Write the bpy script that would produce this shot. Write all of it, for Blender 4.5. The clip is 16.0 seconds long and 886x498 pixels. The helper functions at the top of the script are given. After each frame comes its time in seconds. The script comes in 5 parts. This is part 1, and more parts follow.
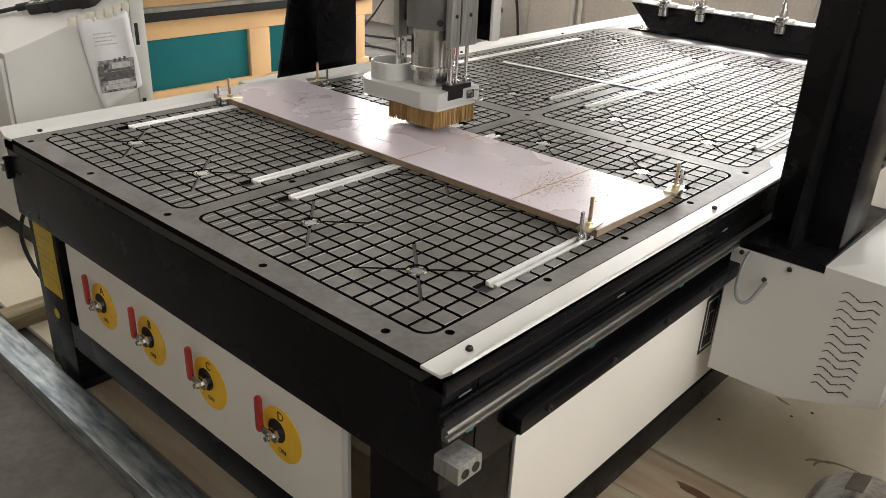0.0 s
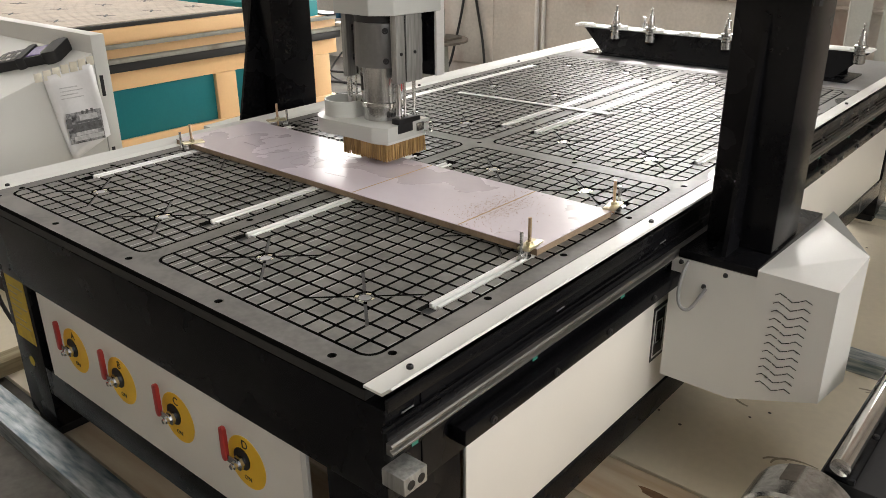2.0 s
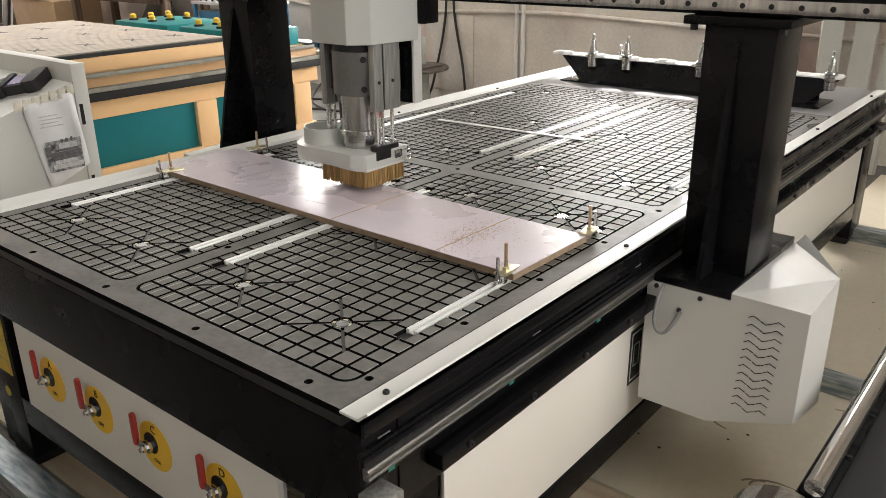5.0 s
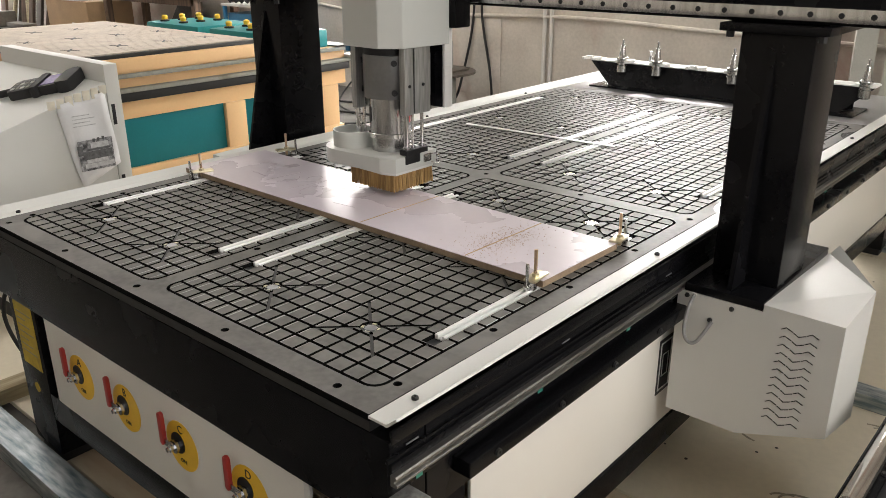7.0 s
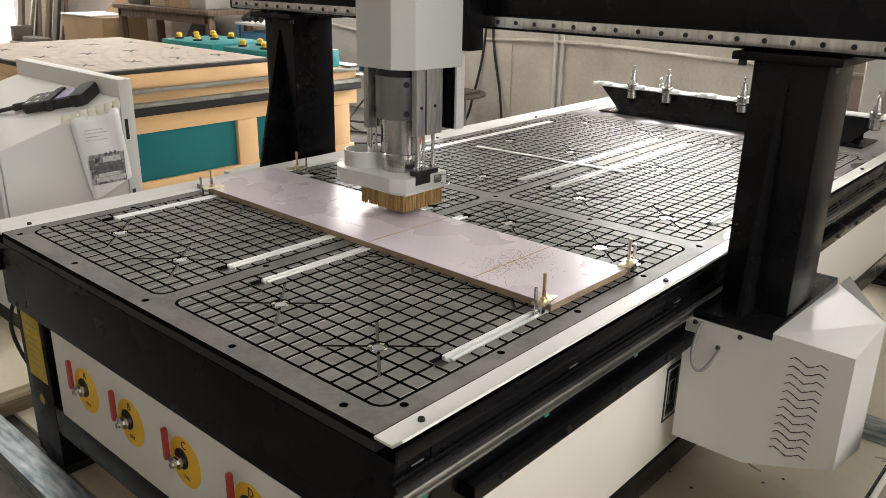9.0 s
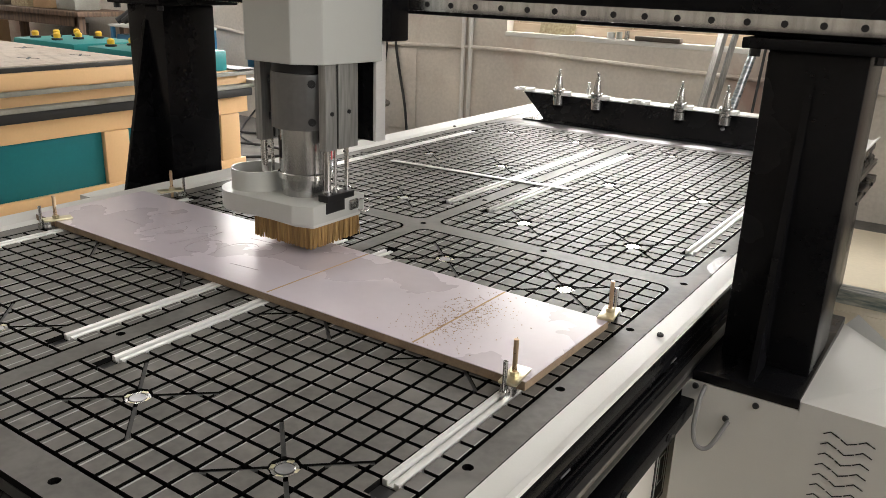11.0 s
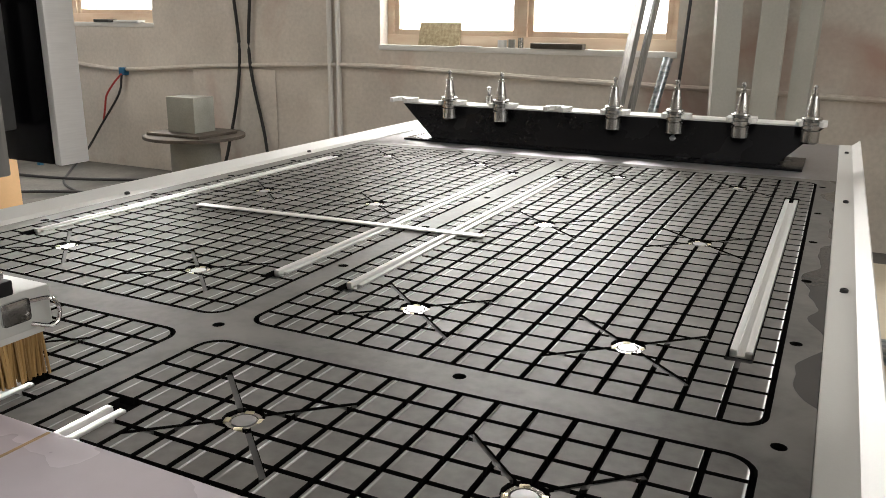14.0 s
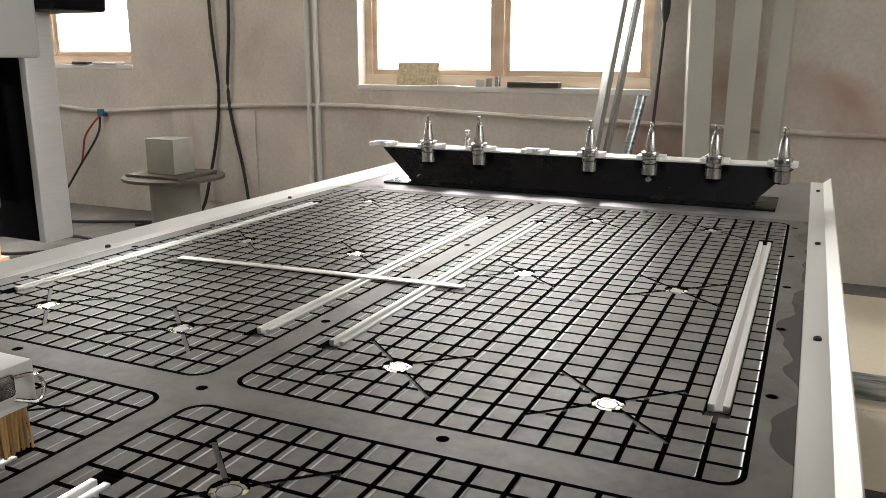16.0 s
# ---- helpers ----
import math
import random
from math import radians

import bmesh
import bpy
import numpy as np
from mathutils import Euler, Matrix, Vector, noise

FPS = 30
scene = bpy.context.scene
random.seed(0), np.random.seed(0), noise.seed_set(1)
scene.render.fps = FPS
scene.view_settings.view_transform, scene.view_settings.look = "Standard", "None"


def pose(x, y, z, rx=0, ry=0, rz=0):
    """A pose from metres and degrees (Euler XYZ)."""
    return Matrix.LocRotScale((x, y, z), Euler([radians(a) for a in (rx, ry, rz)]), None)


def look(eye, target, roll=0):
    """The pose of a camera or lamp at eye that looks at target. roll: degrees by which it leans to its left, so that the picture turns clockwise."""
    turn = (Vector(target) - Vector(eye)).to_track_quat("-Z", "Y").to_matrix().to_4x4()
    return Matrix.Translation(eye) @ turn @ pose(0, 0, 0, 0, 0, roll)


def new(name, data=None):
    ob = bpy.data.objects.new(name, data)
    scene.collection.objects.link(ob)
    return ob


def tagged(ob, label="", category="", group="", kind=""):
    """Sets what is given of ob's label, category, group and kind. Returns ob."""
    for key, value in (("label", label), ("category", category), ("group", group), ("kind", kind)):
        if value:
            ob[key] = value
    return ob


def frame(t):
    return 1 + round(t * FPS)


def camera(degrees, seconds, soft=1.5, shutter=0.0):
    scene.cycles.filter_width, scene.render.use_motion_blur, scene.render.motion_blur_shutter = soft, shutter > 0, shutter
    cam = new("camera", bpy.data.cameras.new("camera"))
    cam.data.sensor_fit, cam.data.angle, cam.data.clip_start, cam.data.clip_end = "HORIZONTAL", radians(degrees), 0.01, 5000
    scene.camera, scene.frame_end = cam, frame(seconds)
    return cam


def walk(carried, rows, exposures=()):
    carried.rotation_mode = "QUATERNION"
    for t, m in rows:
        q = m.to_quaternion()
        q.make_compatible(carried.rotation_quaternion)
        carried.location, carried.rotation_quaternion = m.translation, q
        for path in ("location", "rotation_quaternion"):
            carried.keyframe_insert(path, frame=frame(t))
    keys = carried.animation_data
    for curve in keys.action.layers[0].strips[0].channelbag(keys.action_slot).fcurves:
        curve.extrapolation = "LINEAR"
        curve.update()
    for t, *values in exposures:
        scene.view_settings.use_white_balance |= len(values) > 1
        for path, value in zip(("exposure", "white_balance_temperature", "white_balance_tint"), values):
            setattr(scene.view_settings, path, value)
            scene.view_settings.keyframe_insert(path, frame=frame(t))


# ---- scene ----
cam = camera(57.7, 16.0, soft=0.8)
PATH = [
    (0, (1.459, -0.753, 1.442), (0.264, 0.61, 0.597), 2.5),
    (0.5, (1.565, -0.769, 1.479), (0.362, 0.597, 0.65), 0.5),
    (1, (1.581, -0.783, 1.473), (0.369, 0.595, 0.677), 0.0),
    (1.5, (1.583, -0.77, 1.475), (0.379, 0.62, 0.69), -0.4),
    (2, (1.584, -0.757, 1.477), (0.389, 0.643, 0.695), -0.6),
    (2.5, (1.594, -0.749, 1.48), (0.406, 0.662, 0.708), -0.8),
    (3, (1.602, -0.755, 1.482), (0.425, 0.677, 0.731), -0.7),
    (3.5, (1.602, -0.763, 1.484), (0.437, 0.684, 0.744), -0.4),
    (6, (1.607, -0.757, 1.481), (0.413, 0.679, 0.764), -0.5),
    (6.5, (1.596, -0.763, 1.48), (0.391, 0.663, 0.763), -0.2),
    (7, (1.587, -0.762, 1.484), (0.364, 0.649, 0.769), -0.2),
    (7.5, (1.586, -0.762, 1.486), (0.345, 0.637, 0.777), -0.3),
    (8, (1.588, -0.769, 1.488), (0.338, 0.627, 0.789), -0.2),
    (10.3, (1.515, -0.745, 1.435), (0.282, 0.698, 0.804), 2.3),
    (10.5, (1.437, -0.648, 1.396), (0.228, 0.816, 0.768), 1.6),
    (11, (1.207, -0.417, 1.387), (0.153, 1.16, 0.752), 2.0),
    (11.3, (1.089, -0.3, 1.401), (0.121, 1.326, 0.753), 1.7),
    (11.5, (1.034, -0.234, 1.41), (0.106, 1.41, 0.75), 1.1),
    (12, (0.944, -0.072, 1.383), (0.054, 1.579, 0.689), -0.6),
    (12.5, (0.823, 0.238, 1.351), (-0.027, 1.916, 0.669), -1.2),
    (13, (0.754, 0.327, 1.322), (-0.067, 2.038, 0.69), 0.0),
    (13.5, (0.731, 0.415, 1.243), (-0.107, 2.134, 0.656), 0.6),
    (14, (0.729, 0.488, 1.165), (-0.108, 2.222, 0.622), 0.7),
    (14.5, (0.728, 0.496, 1.156), (-0.096, 2.246, 0.644), 0.6),
    (15, (0.738, 0.496, 1.185), (-0.069, 2.259, 0.691), 0.4),
    (15.5, (0.736, 0.488, 1.201), (-0.064, 2.258, 0.724), 0.3),
    (16, (0.732, 0.482, 1.208), (-0.071, 2.253, 0.74), 0.1),
]
walk(cam, [(t, look(eye, target, roll)) for t, eye, target, roll in PATH], exposures=[(0, -0.03), (8.2, -0.03), (10.5, -0.15), (11.5, -0.35), (13.0, -0.48), (16.0, -0.48)])

# ---- light ----
world = bpy.data.worlds.new("sky_world")
scene.world = world
world.use_nodes = True
wn = world.node_tree.nodes
sky = wn.new("ShaderNodeTexSky")
sky.sky_type = 'NISHITA'
sky.sun_disc = False
sky.sun_elevation, sky.sun_rotation = radians(38), radians(20)
world.node_tree.links.new(sky.outputs[0], wn["Background"].inputs[0])
wn["Background"].inputs[1].default_value = 0.14


def area_lamp(name, eye, target, sx, sy, watts, colour=(1, 1, 1)):
    data = bpy.data.lights.new(name, 'AREA')
    data.shape, data.size, data.size_y, data.energy, data.color = 'RECTANGLE', sx, sy, watts, colour
    ob = new(name, data)
    ob.matrix_world = look(eye, target)
    return ob


ROOM_X0, ROOM_X1, ROOM_Y0, ROOM_Y1, ROOM_Z = -13.0, 3.6, -4.5, 5.3, 4.4
# windows: (x centre, width, sill z, top z) of the back wall
WINDOWS = [(-1.11, 1.94, 1.012, 2.5), (-5.06, 1.92, 1.13, 2.5), (-11.2, 2.6, 1.13, 2.5)]
for cx, w, z0, z1 in WINDOWS:
    area_lamp("window_light", (cx, ROOM_Y1 + 0.12, (z0 + z1) / 2), (cx, 0, (z0 + z1) / 2 - 1.2), w - 0.1, z1 - z0 - 0.1, 140, (1.0, 0.96, 0.91))
# side windows and rooflights lie out of view; positions chosen for the light
for cy, watts in ((-2.2, 22), (1.0, 95)):
    area_lamp("side_window_light", (ROOM_X1 + 0.12, cy, 2.2), (0, cy, 0.8), 2.4, 1.5, watts, (1.0, 0.95, 0.87))
for cx, watts in ((-9.6, 90), (-4.6, 110), (1.2, 28)):
    area_lamp("rooflight_light", (cx, 1.9, ROOM_Z + 0.12), (cx, 1.9, 0), 1.2, 4.0, watts, (1.0, 0.95, 0.88))

# ---- materials ----


def nodes_of(name):
    m = bpy.data.materials.new(name)
    m.use_nodes = True
    t = m.node_tree
    return m, t, t.nodes["Principled BSDF"], t.nodes, t.links


def paint(name, colour, rough=0.4, metal=0.0, vary=0.12, scale=6.0, fine=90.0, bump=0.05, coat=0.0, stain=None, stain_at=0.62, spec=0.5):
    """A painted, metal or mineral surface: base colour that varies at two scales, with fine relief."""
    m, t, b, n, l = nodes_of(name)
    co = n.new("ShaderNodeTexCoord")
    big, small = n.new("ShaderNodeTexNoise"), n.new("ShaderNodeTexNoise")
    big.inputs["Scale"].default_value, big.inputs["Detail"].default_value = scale, 5
    small.inputs["Scale"].default_value, small.inputs["Detail"].default_value = fine, 3
    for q in (big, small):
        l.new(co.outputs["Object"], q.inputs["Vector"])
    mix = n.new("ShaderNodeMix")
    mix.data_type = 'RGBA'
    mix.inputs["A"].default_value = (*[c * (1 - vary) for c in colour], 1)
    mix.inputs["B"].default_value = (*[min(1, c * (1 + vary)) for c in colour], 1)
    add = n.new("ShaderNodeMath")
    add.operation = 'MULTIPLY_ADD'
    add.inputs[1].default_value = 0.35
    l.new(small.outputs["Fac"], add.inputs[0])
    sub = n.new("ShaderNodeMath")
    sub.operation = 'MULTIPLY'
    sub.inputs[1].default_value = 0.65
    l.new(big.outputs["Fac"], sub.inputs[0])
    l.new(sub.outputs[0], add.inputs[2])
    rp = n.new("ShaderNodeMapRange")
    rp.inputs["From Min"].default_value, rp.inputs["From Max"].default_value = 0.3, 0.7
    l.new(add.outputs[0], rp.inputs["Value"])
    l.new(rp.outputs[0], mix.inputs["Factor"])
    out = mix.outputs["Result"]
    if stain:
        st = n.new("ShaderNodeTexNoise")
        st.inputs["Scale"].default_value, st.inputs["Detail"].default_value, st.inputs["Distortion"].default_value = scale * 0.45, 6, 0.6
        l.new(co.outputs["Object"], st.inputs["Vector"])
        r2 = n.new("ShaderNodeMapRange")
        r2.inputs["From Min"].default_value, r2.inputs["From Max"].default_value = stain_at, stain_at + 0.13
        l.new(st.outputs["Fac"], r2.inputs["Value"])
        m2 = n.new("ShaderNodeMix")
        m2.data_type = 'RGBA'
        l.new(r2.outputs[0], m2.inputs["Factor"])
        l.new(out, m2.inputs["A"])
        m2.inputs["B"].default_value = (*stain, 1)
        out = m2.outputs["Result"]
    l.new(out, b.inputs["Base Color"])
    rr = n.new("ShaderNodeMapRange")
    rr.inputs["To Min"].default_value, rr.inputs["To Max"].default_value = max(0.03, rough - 0.1), min(1, rough + 0.1)
    l.new(big.outputs["Fac"], rr.inputs["Value"])
    l.new(rr.outputs[0], b.inputs["Roughness"])
    b.inputs["Metallic"].default_value = metal
    b.inputs["Specular IOR Level"].default_value = spec
    if coat:
        b.inputs["Coat Weight"].default_value, b.inputs["Coat Roughness"].default_value = coat, 0.08
    if bump:
        bp = n.new("ShaderNodeBump")
        bp.inputs["Strength"].default_value, bp.inputs["Distance"].default_value = bump, 0.004
        l.new(small.outputs["Fac"], bp.inputs["Height"])
        l.new(bp.outputs[0], b.inputs["Normal"])
    return m


def streaked(name, colour, dark, rough, metal, axis, scale, stretch=14.0, bump=0.08):
    """Brushed metal, wood or fibre: noise drawn out along one axis."""
    m, t, b, n, l = nodes_of(name)
    co, mp, nz = n.new("ShaderNodeTexCoord"), n.new("ShaderNodeMapping"), n.new("ShaderNodeTexNoise")
    s = [stretch, stretch, stretch]
    s["xyz".index(axis)] = 1.0
    mp.inputs["Scale"].default_value = s
    l.new(co.outputs["Object"], mp.inputs["Vector"])
    l.new(mp.outputs[0], nz.inputs["Vector"])
    nz.inputs["Scale"].default_value, nz.inputs["Detail"].default_value = scale, 6
    rp = n.new("ShaderNodeMapRange")
    rp.inputs["From Min"].default_value, rp.inputs["From Max"].default_value = 0.32, 0.68
    l.new(nz.outputs["Fac"], rp.inputs["Value"])
    mix = n.new("ShaderNodeMix")
    mix.data_type = 'RGBA'
    mix.inputs["A"].default_value, mix.inputs["B"].default_value = (*dark, 1), (*colour, 1)
    l.new(rp.outputs[0], mix.inputs["Factor"])
    l.new(mix.outputs["Result"], b.inputs["Base Color"])
    b.inputs["Roughness"].default_value, b.inputs["Metallic"].default_value = rough, metal
    bp = n.new("ShaderNodeBump")
    bp.inputs["Strength"].default_value, bp.inputs["Distance"].default_value = bump, 0.002
    l.new(nz.outputs["Fac"], bp.inputs["Height"])
    l.new(bp.outputs[0], b.inputs["Normal"])
    return m


BLACK = paint("black_enamel", (0.005, 0.005, 0.006), 0.26, vary=0.3, scale=5, bump=0.03, spec=0.16)
BLACK_MATT = paint("matt_black", (0.008, 0.008, 0.009), 0.5, vary=0.2, bump=0.05)
WHITE = paint("white_powder_coat", (0.67, 0.67, 0.645), 0.38, vary=0.03, scale=4, fine=300, bump=0.06)
HEAD_W = paint("pale_grey_green_enamel", (0.52, 0.53, 0.505), 0.36, vary=0.03, scale=4, fine=300, bump=0.05)
CREAM = paint("cream_powder_coat", (0.72, 0.70, 0.65), 0.4, vary=0.03, scale=4, fine=300, bump=0.06)
GREYWHITE = paint("light_grey_powder_coat", (0.60, 0.60, 0.58), 0.42, vary=0.03, scale=4, fine=300, bump=0.06)
BED = paint("grey_pvc_bed", (0.122, 0.116, 0.107), 0.50, vary=0.36, scale=11, fine=70, bump=0.05, stain=(0.168, 0.160, 0.147), stain_at=0.54, spec=0.22)

BED_PLAIN = BED.copy()
BED_PLAIN.name = "grey_pvc_margin"


def add_oil(m):
    """Wet oil patches with a clear outline along the outer margins."""
    t = m.node_tree
    n, l, b = t.nodes, t.links, t.nodes["Principled BSDF"]
    co, sp, nz = n.new("ShaderNodeTexCoord"), n.new("ShaderNodeSeparateXYZ"), n.new("ShaderNodeTexNoise")
    l.new(co.outputs["Object"], sp.inputs[0])
    l.new(co.outputs["Object"], nz.inputs["Vector"])
    nz.inputs["Scale"].default_value, nz.inputs["Detail"].default_value = 5.5, 1.5
    reach = n.new("ShaderNodeMapRange")
    reach.inputs["From Min"].default_value, reach.inputs["From Max"].default_value = 0.700, 0.752
    reach.inputs["To Min"].default_value, reach.inputs["To Max"].default_value = -0.25, 0.12
    l.new(sp.outputs["X"], reach.inputs["Value"])
    add = n.new("ShaderNodeMath")
    l.new(nz.outputs["Fac"], add.inputs[0]), l.new(reach.outputs[0], add.inputs[1])
    far = n.new("ShaderNodeMapRange")
    far.inputs["From Min"].default_value, far.inputs["From Max"].default_value = 1.0, 1.3
    l.new(sp.outputs["Y"], far.inputs["Value"])
    edge = n.new("ShaderNodeMapRange")
    edge.inputs["From Min"].default_value, edge.inputs["From Max"].default_value = 0.51, 0.53
    keep = n.new("ShaderNodeMath")
    keep.operation = 'MULTIPLY'
    l.new(add.outputs[0], keep.inputs[0]), l.new(far.outputs[0], keep.inputs[1])
    l.new(keep.outputs[0], edge.inputs["Value"])
    wet = n.new("ShaderNodeMix")
    wet.data_type = 'RGBA'
    l.new(edge.outputs[0], wet.inputs["Factor"])
    l.new(b.inputs["Base Color"].links[0].from_socket, wet.inputs["A"])
    wet.inputs["B"].default_value = (0.072, 0.071, 0.070, 1)
    l.new(wet.outputs["Result"], b.inputs["Base Color"])
    gloss = n.new("ShaderNodeMix")
    l.new(edge.outputs[0], gloss.inputs["Factor"])
    l.new(b.inputs["Roughness"].links[0].from_socket, gloss.inputs["A"])
    gloss.inputs["B"].default_value = 0.2
    l.new(gloss.outputs["Result"], b.inputs["Roughness"])


add_oil(BED_PLAIN)


def add_ridges(m, period, width):
    """Fine glossy milling ridges along y, one every period metres in x, their glint painted pale."""
    t = m.node_tree
    n, l, b = t.nodes, t.links, t.nodes["Principled BSDF"]
    co, sp = n.new("ShaderNodeTexCoord"), n.new("ShaderNodeSeparateXYZ")
    l.new(co.outputs["Object"], sp.inputs[0])
    md = n.new("ShaderNodeMath")
    md.operation = 'PINGPONG'
    md.inputs[1].default_value = period / 2
    l.new(sp.outputs["X"], md.inputs[0])
    rp = n.new("ShaderNodeMapRange")
    rp.inputs["From Min"].default_value, rp.inputs["From Max"].default_value = 0.0, width
    rp.inputs["To Min"].default_value, rp.inputs["To Max"].default_value = 1.0, 0.0
    l.new(md.outputs[0], rp.inputs["Value"])
    nz = n.new("ShaderNodeTexNoise")
    nz.inputs["Scale"].default_value = 7
    l.new(co.outputs["Object"], nz.inputs["Vector"])
    r3 = n.new("ShaderNodeMapRange")
    r3.inputs["From Min"].default_value, r3.inputs["From Max"].default_value = 0.32, 0.50
    l.new(nz.outputs["Fac"], r3.inputs["Value"])
    mu = n.new("ShaderNodeMath")
    mu.operation = 'MULTIPLY'
    l.new(rp.outputs[0], mu.inputs[0]), l.new(r3.outputs[0], mu.inputs[1])
    old = b.inputs["Roughness"].links[0].from_socket
    mx = n.new("ShaderNodeMix")
    l.new(mu.outputs[0], mx.inputs["Factor"]), l.new(old, mx.inputs["A"])
    mx.inputs["B"].default_value = 0.22
    l.new(mx.outputs["Result"], b.inputs["Roughness"])
    # pale base colour along the ridges paints in their window glint
    worn = n.new("ShaderNodeMix")
    worn.data_type = 'RGBA'
    half = n.new("ShaderNodeMath")
    half.operation = 'MULTIPLY'
    half.inputs[1].default_value = 0.75
    l.new(mu.outputs[0], half.inputs[0]), l.new(half.outputs[0], worn.inputs["Factor"])
    l.new(b.inputs["Base Color"].links[0].from_socket, worn.inputs["A"])
    worn.inputs["B"].default_value = (0.56, 0.55, 0.53, 1)
    l.new(worn.outputs["Result"], b.inputs["Base Color"])
    sm = n.new("ShaderNodeMapRange")
    sm.inputs["To Min"].default_value, sm.inputs["To Max"].default_value = 0.22, 1.0
    l.new(mu.outputs[0], sm.inputs["Value"])
    l.new(sm.outputs[0], b.inputs["Specular IOR Level"])
    bp = n.new("ShaderNodeBump")
    bp.inputs["Strength"].default_value, bp.inputs["Distance"].default_value = 1.0, 0.0016
    l.new(mu.outputs[0], bp.inputs["Height"])
    l.new(b.inputs["Normal"].links[0].from_socket, bp.inputs["Normal"])
    l.new(bp.outputs[0], b.inputs["Normal"])


add_ridges(BED, 0.0437, 0.0022)
# black put on groove walls and floor in place of their shade
GROOVE = paint("groove_shade_black", (0.006, 0.006, 0.006), 0.9, vary=0.3, scale=30, spec=0.05)
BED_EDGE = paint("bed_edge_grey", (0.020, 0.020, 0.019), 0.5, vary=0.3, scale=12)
ALU = streaked("extruded_aluminium", (0.90, 0.90, 0.89), (0.84, 0.84, 0.83), 0.30, 0.35, "y", 30, 20)
STEEL = streaked("turned_steel", (0.66, 0.66, 0.65), (0.42, 0.42, 0.42), 0.22, 1.0, "z", 8, 10, 0.03)
RAILSTEEL = paint("rail_steel", (0.30, 0.29, 0.275), 0.42, 1.0, vary=0.15, scale=15, bump=0.02)
CHROME = paint("ground_steel", (0.78, 0.77, 0.75), 0.14, 1.0, vary=0.1, scale=15, bump=0.02)
PLATE = paint("bare_steel_plate", (0.42, 0.42, 0.44), 0.32, 0.9, vary=0.2, scale=7, bump=0.05)
GALV = streaked("galvanised_steel", (0.66, 0.70, 0.72), (0.16, 0.22, 0.26), 0.30, 0.85, "x", 9, 6, 0.12)
BRASS = paint("yellow_zinc", (0.70, 0.64, 0.46), 0.3, 0.9, vary=0.15, scale=30)
COPPER = paint("coppery_stud", (0.62, 0.45, 0.30), 0.3, 1.0, vary=0.15, scale=40)
RED = paint("red_plastic", (0.40, 0.035, 0.03), 0.4, vary=0.1)
YELLOW = paint("yellow_sticker", (0.82, 0.50, 0.03), 0.45, vary=0.05, bump=0.0)
YELLOW_OLD = paint("worn_yellow_label", (0.50, 0.36, 0.03), 0.5, vary=0.2, scale=20, stain=(0.2, 0.14, 0.02))
PLASTIC_W = paint("white_nylon", (0.80, 0.80, 0.78), 0.4, vary=0.03, bump=0.02)
PINK = paint("lilac_film_board", (0.65, 0.59, 0.65), 0.28, vary=0.05, scale=3, fine=40, bump=0.015, coat=0.6, spec=0.7)
MDF = paint("fibreboard_edge", (0.30, 0.22, 0.15), 0.8, vary=0.25, scale=40, fine=200, bump=0.2)
CUT = paint("cut_line_wood", (0.42, 0.29, 0.16), 0.8, vary=0.2, scale=50)
DUST = paint("wood_dust", (0.36, 0.23, 0.14), 0.9, vary=0.2, scale=60)
PENCIL = paint("engraved_line", (0.30, 0.25, 0.28), 0.6, vary=0.1)
BRISTLE = streaked("brush_bristle", (0.46, 0.29, 0.11), (0.20, 0.11, 0.035), 0.6, 0.0, "z", 9, 16, 0.4)
PEACH = paint("peach_enamel", (0.80, 0.52, 0.27), 0.4, vary=0.05, scale=3, bump=0.04)
TEAL = paint("teal_enamel", (0.008, 0.150, 0.172), 0.4, vary=0.08, scale=3, bump=0.04, spec=0.25)
TEAL_L = paint("light_teal_enamel", (0.02, 0.25, 0.26), 0.4, vary=0.08, scale=3, bump=0.04, spec=0.3)
WOODBED = paint("dusty_bed_strips", (0.50, 0.43, 0.36), 0.7, vary=0.2, scale=10)
CONCRETE = paint("worn_concrete", (0.15, 0.142, 0.128), 0.75, vary=0.4, scale=3.5, fine=45, bump=0.3, stain=(0.085, 0.08, 0.072), stain_at=0.52)
PLY = paint("film_faced_plywood", (0.82, 0.74, 0.58), 0.5, vary=0.08, scale=2, fine=40, bump=0.05, stain=(0.60, 0.49, 0.33), stain_at=0.62)
PINE = streaked("pine_grain", (0.84, 0.76, 0.60), (0.58, 0.42, 0.26), 0.6, 0.0, "x", 1.6, 9, 0.05)
TIMBER = streaked("rough_timber", (0.50, 0.43, 0.28), (0.28, 0.22, 0.13), 0.75, 0.0, "y", 4, 12, 0.2)
WALL = paint("stained_plaster", (0.60, 0.555, 0.50), 0.85, vary=0.20, scale=2.1, fine=40, bump=0.25, stain=(0.45, 0.32, 0.27), stain_at=0.56)
CEIL = paint("white_ceiling", (0.7, 0.69, 0.66), 0.9, vary=0.05)
FRAME_W = streaked("worn_window_wood", (0.68, 0.57, 0.44), (0.58, 0.42, 0.30), 0.6, 0.0, "x", 3, 5, 0.06)
PAPER = paint("white_paper", (0.78, 0.78, 0.79), 0.7, vary=0.04, scale=14, bump=0.1)
INK = paint("grey_print", (0.12, 0.12, 0.125), 0.7, vary=0.5, scale=60, bump=0)
INK_L = paint("pale_grey_print", (0.55, 0.55, 0.56), 0.7, vary=0.3, scale=60, bump=0)
TAPE = paint("old_masking_tape", (0.72, 0.68, 0.58), 0.7, vary=0.1, scale=40)
